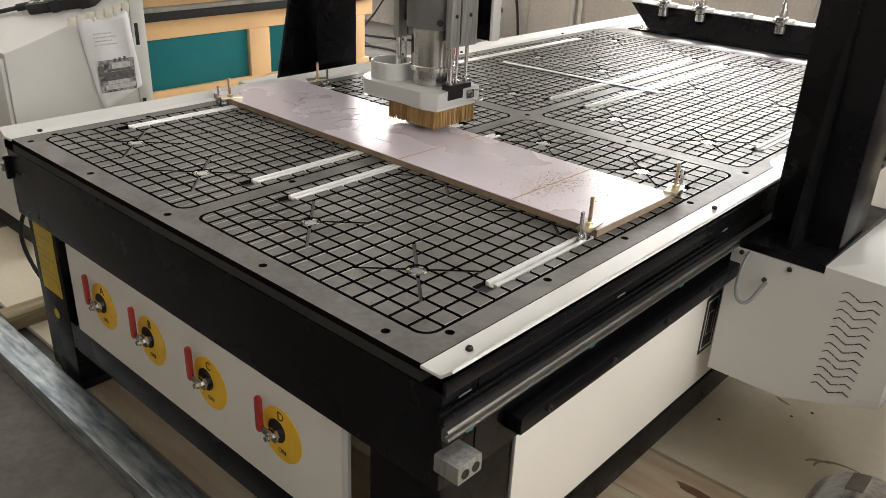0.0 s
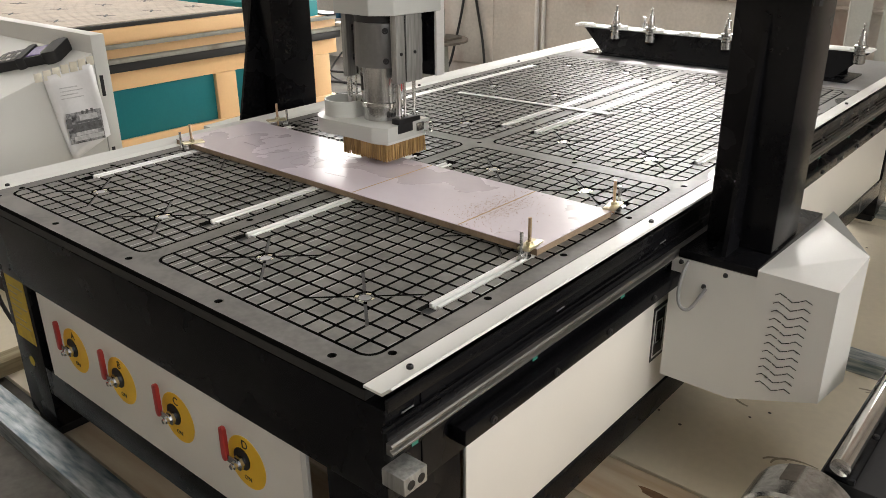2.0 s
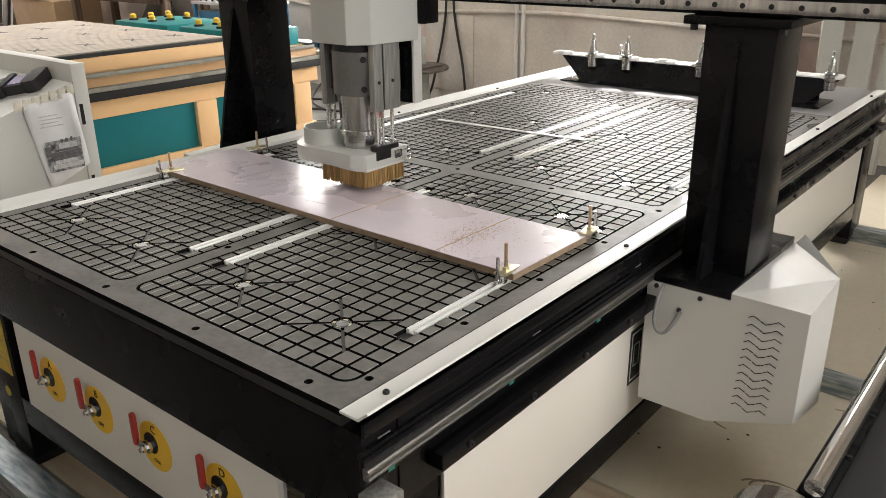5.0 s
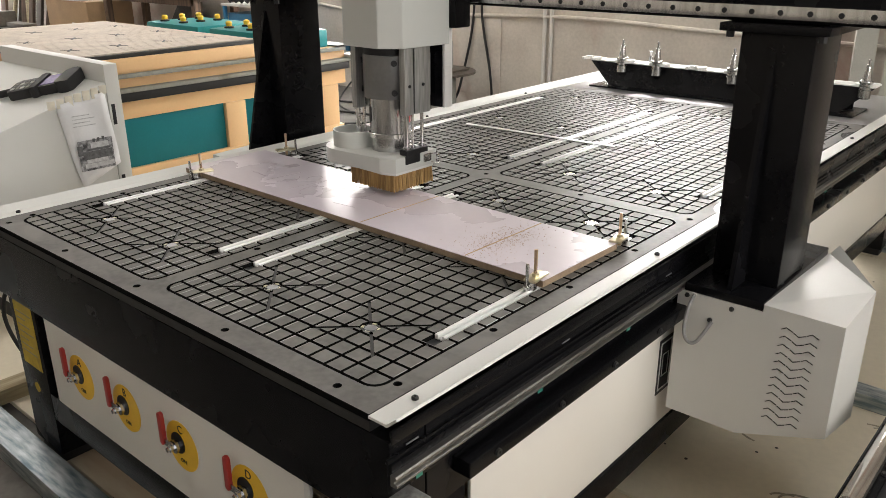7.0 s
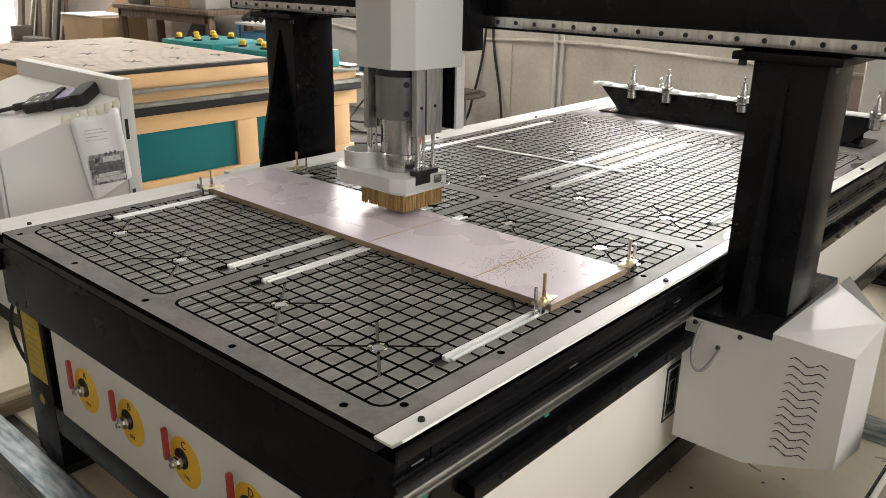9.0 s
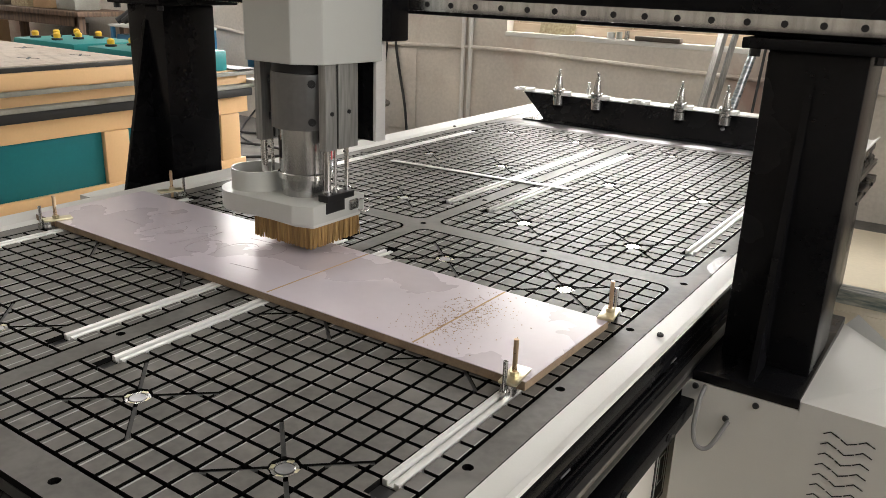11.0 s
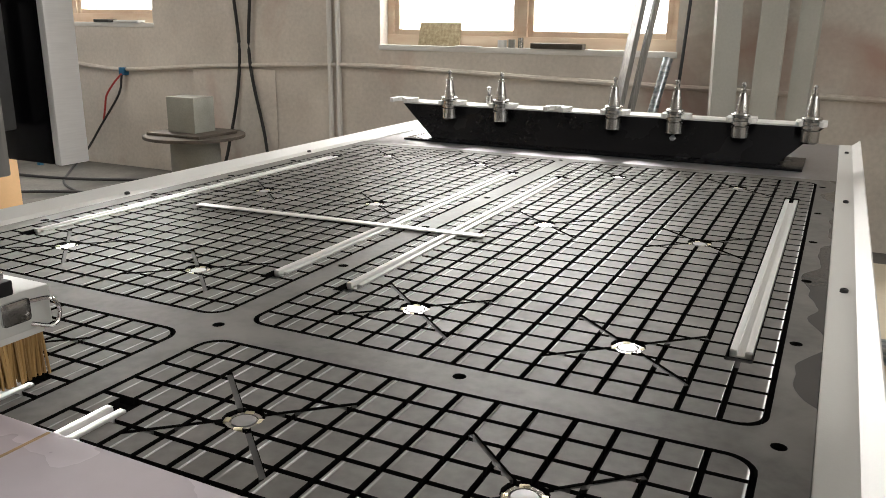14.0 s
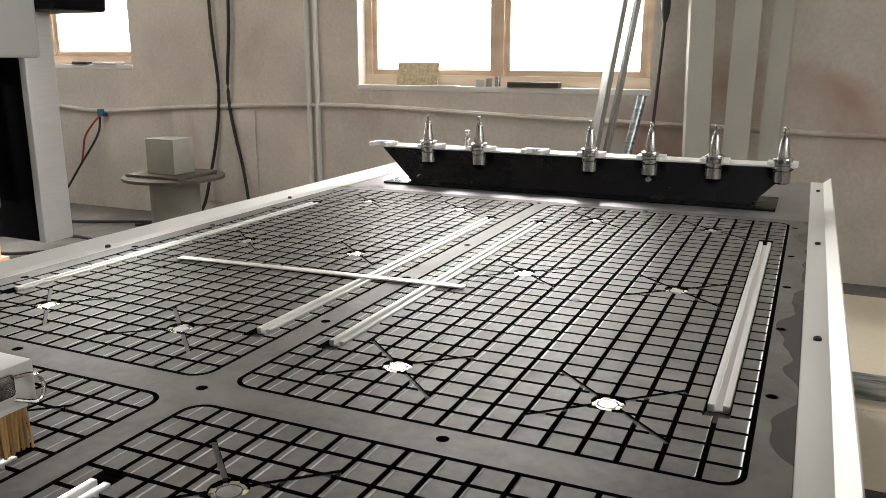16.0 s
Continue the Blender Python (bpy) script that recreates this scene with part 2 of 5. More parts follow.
SCREEN = paint("violet_display", (0.17, 0.12, 0.32), 0.15, vary=0.3, scale=30)
RUBBER = paint("black_rubber", (0.02, 0.02, 0.021), 0.6, vary=0.2)
CABLE_G = paint("grey_cable", (0.22, 0.22, 0.22), 0.5, vary=0.1)
RUST = paint("dark_rusty_steel", (0.10, 0.085, 0.07), 0.6, 0.5, vary=0.4, scale=12, bump=0.2)
STAND = paint("grey_green_paint", (0.26, 0.26, 0.23), 0.6, vary=0.2, scale=8, stain=(0.15, 0.13, 0.10))
BLUE = paint("blue_plastic", (0.03, 0.16, 0.30), 0.4)
GREEN = paint("green_mark", (0.03, 0.20, 0.15), 0.5)
ASPH = paint("yard_ground", (0.25, 0.24, 0.22), 0.9, vary=0.2, scale=0.6)


def glass_material():
    m, t, b, n, l = nodes_of("window_glass")
    b.inputs["Base Color"].default_value = (0.95, 0.97, 0.97, 1)
    b.inputs["Roughness"].default_value = 0.02
    b.inputs["Transmission Weight"].default_value = 1.0
    b.inputs["IOR"].default_value = 1.45
    return m


GLASS = glass_material()


def glow(name, colour, power):
    m, t, b, n, l = nodes_of(name)
    b.inputs["Base Color"].default_value = (*colour, 1)
    b.inputs["Emission Color"].default_value = (*colour, 1)
    b.inputs["Emission Strength"].default_value = power
    return m


GREY_ALU = streaked("dull_aluminium", (0.42, 0.42, 0.40), (0.26, 0.26, 0.25), 0.45, 0.6, "z", 10, 12, 0.05)
CHANNEL_W = paint("dusty_white_paint", (0.44, 0.44, 0.40), 0.5, vary=0.10, scale=3, bump=0.05, stain=(0.36, 0.35, 0.31))
BRIGHT_SKY = glow("hazy_white_sky", (1.0, 0.985, 0.97), 6.0)

# ---- builders ----


def mesh_of(bm, name, smooth=False):
    me = bpy.data.meshes.new(name)
    bmesh.ops.recalc_face_normals(bm, faces=bm.faces)
    bm.to_mesh(me)
    bm.free()
    if smooth:
        for p in me.polygons:
            p.use_smooth = True
        me.set_sharp_from_angle(angle=radians(35))
    return me


def part(name, bm, material, parent, label="", smooth=True):
    ob = new(name, mesh_of(bm, name, smooth))
    ob.data.materials.append(material)
    if parent is not None:
        ob.parent = parent
    if label:
        ob["label"] = label
    return ob


def thing(name, label, category, at=(0, 0, 0), group="", kind="", turn=0):
    ob = new(name)
    ob.matrix_world = pose(*at, 0, 0, turn)
    return tagged(ob, label, category, group, kind)


def single(name, bm, material, label, category, group="", kind="", smooth=True):
    return tagged(part(name, bm, material, None, "", smooth), label, category, group, kind)


def box(x0, x1, y0, y1, z0, z1, bevel=0.0, bm=None, seg=2):
    one = bmesh.new()
    vs = bmesh.ops.create_cube(one, size=1.0)["verts"]
    for v in vs:
        v.co = Vector(((x0 + x1) / 2 + v.co.x * (x1 - x0), (y0 + y1) / 2 + v.co.y * (y1 - y0), (z0 + z1) / 2 + v.co.z * (z1 - z0)))
    if bevel:
        bmesh.ops.bevel(one, geom=list(one.edges), offset=bevel, segments=seg, affect='EDGES', profile=0.6)
    return join(bm, one)


def join(bm, one):
    if bm is None:
        return one
    me = bpy.data.meshes.new("tmp")
    one.to_mesh(me)
    one.free()
    bm.from_mesh(me)
    bpy.data.meshes.remove(me)
    return bm


def prism(pts, z0, z1, bevel=0.0, bm=None, m=None):
    """A polygon in plan, from z0 to z1, then moved by the pose m."""
    one = bmesh.new()
    lo = [one.verts.new((x, y, z0)) for x, y in pts]
    hi = [one.verts.new((x, y, z1)) for x, y in pts]
    k = len(pts)
    one.faces.new(lo[::-1]), one.faces.new(hi)
    for i in range(k):
        one.faces.new((lo[i], lo[(i + 1) % k], hi[(i + 1) % k], hi[i]))
    if bevel:
        bmesh.ops.bevel(one, geom=list(one.edges), offset=bevel, segments=2, affect='EDGES', profile=0.6)
    if m is not None:
        one.transform(m)
    return join(bm, one)


def lathe(profile, seg=32, bm=None, m=None):
    """A profile of (radius, z) turned round z."""
    one = bmesh.new()
    rings = []
    for r, z in profile:
        if r < 1e-6:
            rings.append([one.verts.new((0, 0, z))])
        else:
            rings.append([one.verts.new((r * math.cos(2 * math.pi * i / seg), r * math.sin(2 * math.pi * i / seg), z)) for i in range(seg)])
    for a, b in zip(rings, rings[1:]):
        for i in range(seg):
            j = (i + 1) % seg
            if len(a) == 1 and len(b) == 1:
                continue
            if len(a) == 1:
                one.faces.new((a[0], b[i], b[j]))
            elif len(b) == 1:
                one.faces.new((a[i], a[j], b[0]))
            else:
                one.faces.new((a[i], a[j], b[j], b[i]))
    if m is not None:
        one.transform(m)
    return join(bm, one)


def rod(a, b, r, bm=None, seg=12):
    a, b = Vector(a), Vector(b)
    d = b - a
    m = Matrix.Translation(a) @ d.to_track_quat("Z", "Y").to_matrix().to_4x4()
    return lathe([(0, 0), (r, 0), (r, d.length), (0, d.length)], seg, bm, m)


def cable(points, r, bm=None, seg=8, steps=10):
    """A hose or cable along a smooth line through the points."""
    P = [Vector(p) for p in points]
    P = [2 * P[0] - P[1]] + P + [2 * P[-1] - P[-2]]
    line = []
    for i in range(1, len(P) - 2):
        for s in range(steps):
            u = s / steps
            a, b, c, d = P[i - 1:i + 3]
            line.append(0.5 * (2 * b + (c - a) * u + (2 * a - 5 * b + 4 * c - d) * u * u + (3 * b - a - 3 * c + d) * u ** 3))
    line.append(P[-2])
    one = bmesh.new()
    rings = []
    for i, p in enumerate(line):
        t = (line[min(i + 1, len(line) - 1)] - line[max(i - 1, 0)]).normalized()
        q = t.to_track_quat("Z", "Y")
        rings.append([one.verts.new(p + q @ Vector((r * math.cos(2 * math.pi * k / seg), r * math.sin(2 * math.pi * k / seg), 0))) for k in range(seg)])
    for a, b in zip(rings, rings[1:]):
        for k in range(seg):
            one.faces.new((a[k], a[(k + 1) % seg], b[(k + 1) % seg], b[k]))
    one.faces.new(rings[0][::-1]), one.faces.new(rings[-1])
    return join(bm, one)


def hull_box(low, high, bevel=0.0):
    """A solid with a polygon of (x, y, z) below and one of as many corners above."""
    one = bmesh.new()
    lo, hi = [one.verts.new(p) for p in low], [one.verts.new(p) for p in high]
    k = len(low)
    one.faces.new(lo[::-1]), one.faces.new(hi)
    for i in range(k):
        one.faces.new((lo[i], lo[(i + 1) % k], hi[(i + 1) % k], hi[i]))
    if bevel:
        bmesh.ops.bevel(one, geom=list(one.edges), offset=bevel, segments=2, affect='EDGES', profile=0.6)
    return one


def stroke(bm, a, b, w, h, m=None):
    """A thin raised bar in the xy plane from a to b."""
    a, b = Vector((*a, 0)), Vector((*b, 0))
    n = (b - a).normalized().cross(Vector((0, 0, 1))) * w / 2
    q = [a - n, b - n, b + n, a + n]
    return prism([(v.x, v.y) for v in q], 0, h, 0, bm, m)

# ---- room ----
floor = single("floor", box(ROOM_X0 - 0.3, ROOM_X1 + 0.3, ROOM_Y0 - 0.3, ROOM_Y1 + 0.3, -0.12, -0.012), CONCRETE, "worn grey concrete workshop floor with stains", "floor", kind="structure")
ground = single("ground", box(-60, 60, -60, 60, -0.4, -0.15), ASPH, "pale yard ground outside the workshop", "ground", kind="structure")


def wall_with_openings(name, length, height, openings, thick, m, label):
    """A wall along local x from 0, z up, its inner face at local y 0; openings are (x0, x1, z0, z1) in order."""
    bm, x = bmesh.new(), 0.0
    for x0, x1, z0, z1 in openings:
        box(x, x0, 0, thick, 0, height, 0, bm)
        box(x0, x1, 0, thick, 0, z0, 0, bm)
        box(x0, x1, 0, thick, z1, height, 0, bm)
        x = x1
    box(x, length, 0, thick, 0, height, 0, bm)
    bm.transform(m)
    return single(name, bm, WALL, label, "wall", kind="structure", smooth=False)


back_open = sorted((cx - w / 2 - ROOM_X0, cx + w / 2 - ROOM_X0, z0, z1) for cx, w, z0, z1 in WINDOWS)
wall_with_openings("wall_back", ROOM_X1 - ROOM_X0, ROOM_Z, back_open, 0.26, pose(ROOM_X0, ROOM_Y1, -0.012), "stained off-white plaster wall with wooden windows")
wall_with_openings("wall_right", ROOM_Y1 - ROOM_Y0, ROOM_Z, [(3.1, 5.5, 1.45, 2.95), (6.3, 8.7, 1.45, 2.95)], 0.26, pose(ROOM_X1, ROOM_Y1, -0.012, 0, 0, -90), "off-white plaster side wall with two windows")
wall_with_openings("wall_left", ROOM_Y1 - ROOM_Y0, ROOM_Z, [(8.2, 9.5, 0.012, 2.2)], 0.26, pose(ROOM_X0, ROOM_Y0, -0.012, 0, 0, 90), "off-white plaster end wall")
wall_with_openings("wall_front", ROOM_X1 - ROOM_X0, ROOM_Z, [], 0.26, pose(ROOM_X1, ROOM_Y0, -0.012, 0, 0, 180), "off-white plaster wall")
bm = bmesh.new()
for x0, x1, y0, y1 in ((ROOM_X0 - .3, -10.2, ROOM_Y0 - .3, ROOM_Y1 + .3), (-9.0, -5.2, ROOM_Y0 - .3, ROOM_Y1 + .3), (-4.0, 0.6, ROOM_Y0 - .3, ROOM_Y1 + .3), (1.8, ROOM_X1 + .3, ROOM_Y0 - .3, ROOM_Y1 + .3),
                       (-10.2, -9.0, ROOM_Y0 - .3, -0.1), (-10.2, -9.0, 3.9, ROOM_Y1 + .3), (-5.2, -4.0, ROOM_Y0 - .3, -0.1), (-5.2, -4.0, 3.9, ROOM_Y1 + .3), (0.6, 1.8, ROOM_Y0 - .3, -0.1), (0.6, 1.8, 3.9, ROOM_Y1 + .3)):
    box(x0, x1, y0, y1, ROOM_Z - 0.012, ROOM_Z + 0.2, 0, bm)
single("ceiling", bm, CEIL, "white workshop ceiling with added rooflight openings", "ceiling", kind="structure", smooth=False)
sky_card = single("backdrop", box(-26, 12, ROOM_Y1 + 6, ROOM_Y1 + 6.05, -0.15, 7), BRIGHT_SKY, "bright hazy white sky outside the windows", "sky", kind="structure")

single("backdrop", box(ROOM_X0 - 6.05, ROOM_X0 - 6, -8, 14, -0.15, 7), BRIGHT_SKY, "bright hazy daylight outside the doorway", "sky", kind="structure")

for i, (cx, w, z0, z1) in enumerate(WINDOWS):
    win = thing("window_%d" % (i + 1), "worn wooden casement window with bright panes over a plastered sill", "window", (cx, ROOM_Y1, 0), kind="structure")
    h = w / 2
    y0, y1 = 0.10, 0.17
    part("window_frame", box(-h, h, y0, y1, z0, z0 + 0.07, 0.004), FRAME_W, win)
    part("window_frame", box(-h, h, y0, y1, z1 - 0.07, z1, 0.004), FRAME_W, win)
    for x in (-h, h - 0.05):
        part("window_frame", box(x, x + 0.05, y0 + .002, y1 - .002, z0 + 0.07, z1 - 0.07, 0.004), FRAME_W, win)
    part("mullion", box(-0.032, 0.032, y0 - .004, y1 + .004, z0 + 0.07, z1 - 0.07, 0.004), FRAME_W, win)
    for s in (-1, 1):
        a, b = sorted((s * 0.032, s * (h - 0.05)))
        sash = bmesh.new()
        for bx in ((a, a + .035, z0 + .07, z1 - .07), (b - .035, b, z0 + .07, z1 - .07), (a + .035, b - .035, z0 + .07, z0 + .105), (a + .035, b - .035, z1 - .105, z1 - .07)):
            box(bx[0], bx[1], y0 + .015, y1 - .02, bx[2], bx[3], 0.003, sash)
        part("sash", sash, FRAME_W, win)
        pane = part("pane", box(a + .03, b - .03, y0 + .03, y0 + .034, z0 + .1, z1 - .1), GLASS, win)
        pane.visible_shadow = False
    part("window_sill", box(-h - .01, h + .01, -0.006, 0.10, z0 - 0.03, z0 + .004, 0.004), CEIL, win, "white plastered sill")

# floor sheets under and beside the machine
for i, (x0, x1, y0, y1) in enumerate(((0.62, 1.84, 1.02, 3.46), (0.62, 1.84, 3.465, 5.0), (-2.0, -0.78, 0.08, 2.52), (-0.775, 0.615, 1.02, 3.46))):
    single("plywood_sheet", box(x0, x1, y0, y1, -0.012, 0.006, 0.002), PLY, "cream film-faced plywood sheet lying on the floor", "plywood", group="floor sheets")
for i in range(5):
    y0 = 0.05 + i * 0.193
    single("pine_board", box(-0.77, 1.9, y0, y0 + 0.188, -0.012, 0.004 + 0.0012 * (i % 3), 0.002), PINE, "grained pine board lying on the floor", "board", group="floor boards")


def steel_tube(x0, x1, y0, y1, z0, z1):
    ring_pts = [(y0, z0), (y1, z0), (y1, z1), (y0, z1)]
    bm = prism(ring_pts, x0, x1, 0.002, None, Matrix(((0, 0, 1, 0), (1, 0, 0, 0), (0, 1, 0, 0), (0, 0, 0, 1))))
    return single("steel_channel", bm, GALV, "galvanised steel channel lying across the floor", "steel channel", group="floor channels", smooth=False)


steel_tube(-2.4, 0.70, -0.075, 0.015, -0.012, 0.055)
steel_tube(0.70, 2.2, 1.93, 2.01, 0.006, 0.06)
steel_tube(0.55, 2.4, 3.56, 3.66, 0.006, 0.07)
side_channel = prism([(0.0, 0.006), (0.08, 0.006), (0.08, 0.06), (0.0, 0.06)], 0.02, 2.5, 0.002, None, Matrix(((1, 0, 0, -1.19), (0, 0, 1, 0), (0, 1, 0, 0), (0, 0, 0, 1))))
single("steel_channel", side_channel, TIMBER, "yellowed timber-filled channel lying beside the table", "steel channel", group="floor channels", smooth=False)

# ---- router table ----
B = 0.76
HX = 0.752
FRONT, END = 0.015, 2.90
PX, PY = 0.0451, 0.0450
INNER = 0.0265
NEAR = (0.078, 26)
FAR = (1.318, 34)
GW = 0.0070
DEPTH = 0.011
PORT_X = (INNER + 4 * PX, INNER + 11 * PX)
PORTS_Y = {0: (0.243, 0.665, 1.090), 1: (1.477, 2.060, 2.676)}
SLOT_X = (INNER + PX, INNER + 14 * PX)
SLOT_Y = {0: (0.30, 1.045), 1: (1.525, 2.575)}

table = thing("router_table", "black and cream steel router table with a grey grooved vacuum bed", "router table")


def clip(poly, a, b):
    """The parts of a convex polygon to the left and to the right of the line from a to b."""
    left, right = [], []
    d = [(b[0] - a[0]) * (p[1] - a[1]) - (b[1] - a[1]) * (p[0] - a[0]) for p in poly]
    for i, p in enumerate(poly):
        q, dp, dq = poly[(i + 1) % len(poly)], d[i], d[(i + 1) % len(poly)]
        if dp >= 0:
            left.append(p)
        if dp <= 0:
            right.append(p)
        if dp * dq < 0:
            u = dp / (dp - dq)
            x = (p[0] + (q[0] - p[0]) * u, p[1] + (q[1] - p[1]) * u)
            left.append(x), right.append(x)
    return left, right


def size_of(poly):
    return abs(sum(p[0] * q[1] - q[0] * p[1] for p, q in zip(poly, poly[1:] + poly[:1]))) / 2 if len(poly) > 2 else 0


def without(polys, hole):
    """Convex polygons less a convex hole (counter-clockwise)."""
    out = []
    hx0, hx1 = min(p[0] for p in hole), max(p[0] for p in hole)
    hy0, hy1 = min(p[1] for p in hole), max(p[1] for p in hole)
    for poly in polys:
        if max(p[0] for p in poly) <= hx0 or min(p[0] for p in poly) >= hx1 or max(p[1] for p in poly) <= hy0 or min(p[1] for p in poly) >= hy1:
            out.append(poly)
            continue
        rest = poly
        for a, b in zip(hole, hole[1:] + hole[:1]):
            rest, outer = clip(rest, a, b)
            if size_of(outer) > 2e-7:
                out.append(outer)
            if size_of(rest) < 2e-7:
                break
    return out


def ring(cx, cy, r, n=14):
    return [(cx + r * math.cos(2 * math.pi * k / n), cy + r * math.sin(2 * math.pi * k / n)) for k in range(n)]


def rounded(x0, x1, y0, y1, r, n=6):
    pts = []
    for cx, cy, a0 in ((x1 - r, y1 - r, 0), (x0 + r, y1 - r, 90), (x0 + r, y0 + r, 180), (x1 - r, y0 + r, 270)):
        pts += [(cx + r * math.cos(radians(a0 + 90 * k / n)), cy + r * math.sin(radians(a0 + 90 * k / n))) for k in range(n + 1)]
    return pts


def strip(a, b, w):
    a, b = Vector(a), Vector(b)
    d = (b - a).normalized() * w / 2
    n = Vector((-d.y, d.x))
    return [tuple(a - n), tuple(b - n), tuple(b + n), tuple(a + n)]


def within(polys, frame_poly):
    out = []
    for poly in polys:
        for a, b in zip(frame_poly, frame_poly[1:] + frame_poly[:1]):
            poly = clip(poly, a, b)[0]
            if size_of(poly) < 2e-7:
                break
        else:
            out.append(poly)
    return out


def raised(polys, z0, z1):
    """Each polygon as a low block, open below."""
    verts, faces = [], []
    for poly in polys:
        k, n = len(poly), len(verts)
        verts += [(x, y, z1) for x, y in poly] + [(x, y, z0) for x, y in poly]
        faces.append(tuple(range(n, n + k)))
        faces += [(n + i, n + k + i, n + k + (i + 1) % k, n + (i + 1) % k) for i in range(k)]
    me = bpy.data.meshes.new("pads")
    me.from_pydata(verts, [], faces)
    top = set()
    n = 0
    for poly in polys:
        top.add(n)
        n += 1 + len(poly)
    # block sides take the second slot, the black that stands for groove shade
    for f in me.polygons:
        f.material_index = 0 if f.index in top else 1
    bm = bmesh.new()
    bm.from_mesh(me)
    bpy.data.meshes.remove(me)
    return bm


def bed_panel(side, row):
    y0, rows = (NEAR, FAR)[row]
    y1, x1 = y0 + rows * PY, INNER + 15 * PX
    polys = []
    for i in range(15):
        for j in range(rows):
            xa, xb = INNER + i * PX + GW / 2, INNER + (i + 1) * PX - GW / 2
            ya, yb = y0 + j * PY + GW / 2, y0 + (j + 1) * PY - GW / 2
            c = [[(xa, ya), (xb, ya), (xb, yb), (xa, yb)]]
            for px in PORT_X:
                for py in PORTS_Y[row]:
                    if abs((xa + xb) / 2 - px) < 0.13 and abs((ya + yb) / 2 - py) < 0.13:
                        c = without(c, ring(px, py, 0.0230))
                        for sx in (-1, 1):
                            for sy in (-1, 1):
                                c = without(c, strip((px, py), (px + sx * 2 * PX, py + sy * 1.85 * PY), GW))
            for sx in SLOT_X:
                a, b = SLOT_Y[row]
                c = without(c, [(sx - .0170, a - .036), (sx + .0170, a - .036), (sx + .0170, b + .026), (sx - .0170, b + .026)])
            polys += c
    polys = within(polys, rounded(INNER + GW / 2, x1 - GW / 2, y0 + GW / 2, y1 - GW / 2, 0.026))
    if side < 0:
        polys = [[(-x, y) for x, y in p[::-1]] for p in polys]
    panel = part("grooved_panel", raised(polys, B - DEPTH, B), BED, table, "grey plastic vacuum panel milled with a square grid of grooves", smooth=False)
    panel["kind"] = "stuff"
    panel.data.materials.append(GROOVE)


for side in (1, -1):
    for row in (0, 1):
        bed_panel(side, row)

# the plain margins round the four panels, with bolt holes sunk in them
HOLES = [(x, 0.043) for x in (-0.70, -0.369, -0.025, 0.312, 0.644)] + [(s * 0.72, y) for s in (-1, 1) for y in (0.116, 0.391, 0.67, 0.97, 1.285, 1.587, 1.89, 2.168, 2.447, 2.79)] \
    + [(x, 1.289) for x in (-0.366, 0, 0.366)] + [(0, y) for y in (1.605, 1.915, 2.24)] + [(-0.01, 0.364), (0, 0.97), (-0.018, 2.862), (0.31, 2.868), (-0.36, 2.868)]
FIELD_HOLES = [(0.36, 1.907), (-0.36, 1.907)]
margin = [[(-HX, FRONT), (HX, FRONT), (HX, END), (-HX, END)]]
for side in (1, -1):
    for y0, rows in (NEAR, FAR):
        r = rounded(INNER - GW / 2, INNER + 15 * PX + GW / 2, y0 - GW / 2, y0 + rows * PY + GW / 2, 0.032)
        margin = without(margin, r if side > 0 else [(-x, y) for x, y in r[::-1]])
for hx, hy in HOLES:
    margin = without(margin, ring(hx, hy, 0.0085, 12))
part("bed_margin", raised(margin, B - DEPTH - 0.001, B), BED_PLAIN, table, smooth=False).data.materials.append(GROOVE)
part("groove_floor", box(-HX + .001, HX - .001, FRONT + .001, END - .001, B - 0.0143, B - DEPTH), GROOVE, table, "floor of the milled grooves, coloured black for their shade", smooth=False)
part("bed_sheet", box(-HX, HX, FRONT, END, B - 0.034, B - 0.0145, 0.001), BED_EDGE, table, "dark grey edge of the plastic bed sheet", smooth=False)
for hx, hy in HOLES:
    part("bed_bolt", lathe([(0, 0), (0.006, 0), (0.006, 0.003), (0.003, 0.003), (0.003, 0.0012), (0, 0.0012)], 10, None, pose(hx, hy, B - DEPTH)), BLACK_MATT, table)
for hx, hy in FIELD_HOLES:
    part("bed_bolt", lathe([(0, 0), (0.009, 0), (0.0085, 0.0006), (0, 0.0006)], 12, None, pose(hx, hy, B + .0003)), BLACK_MATT, table)
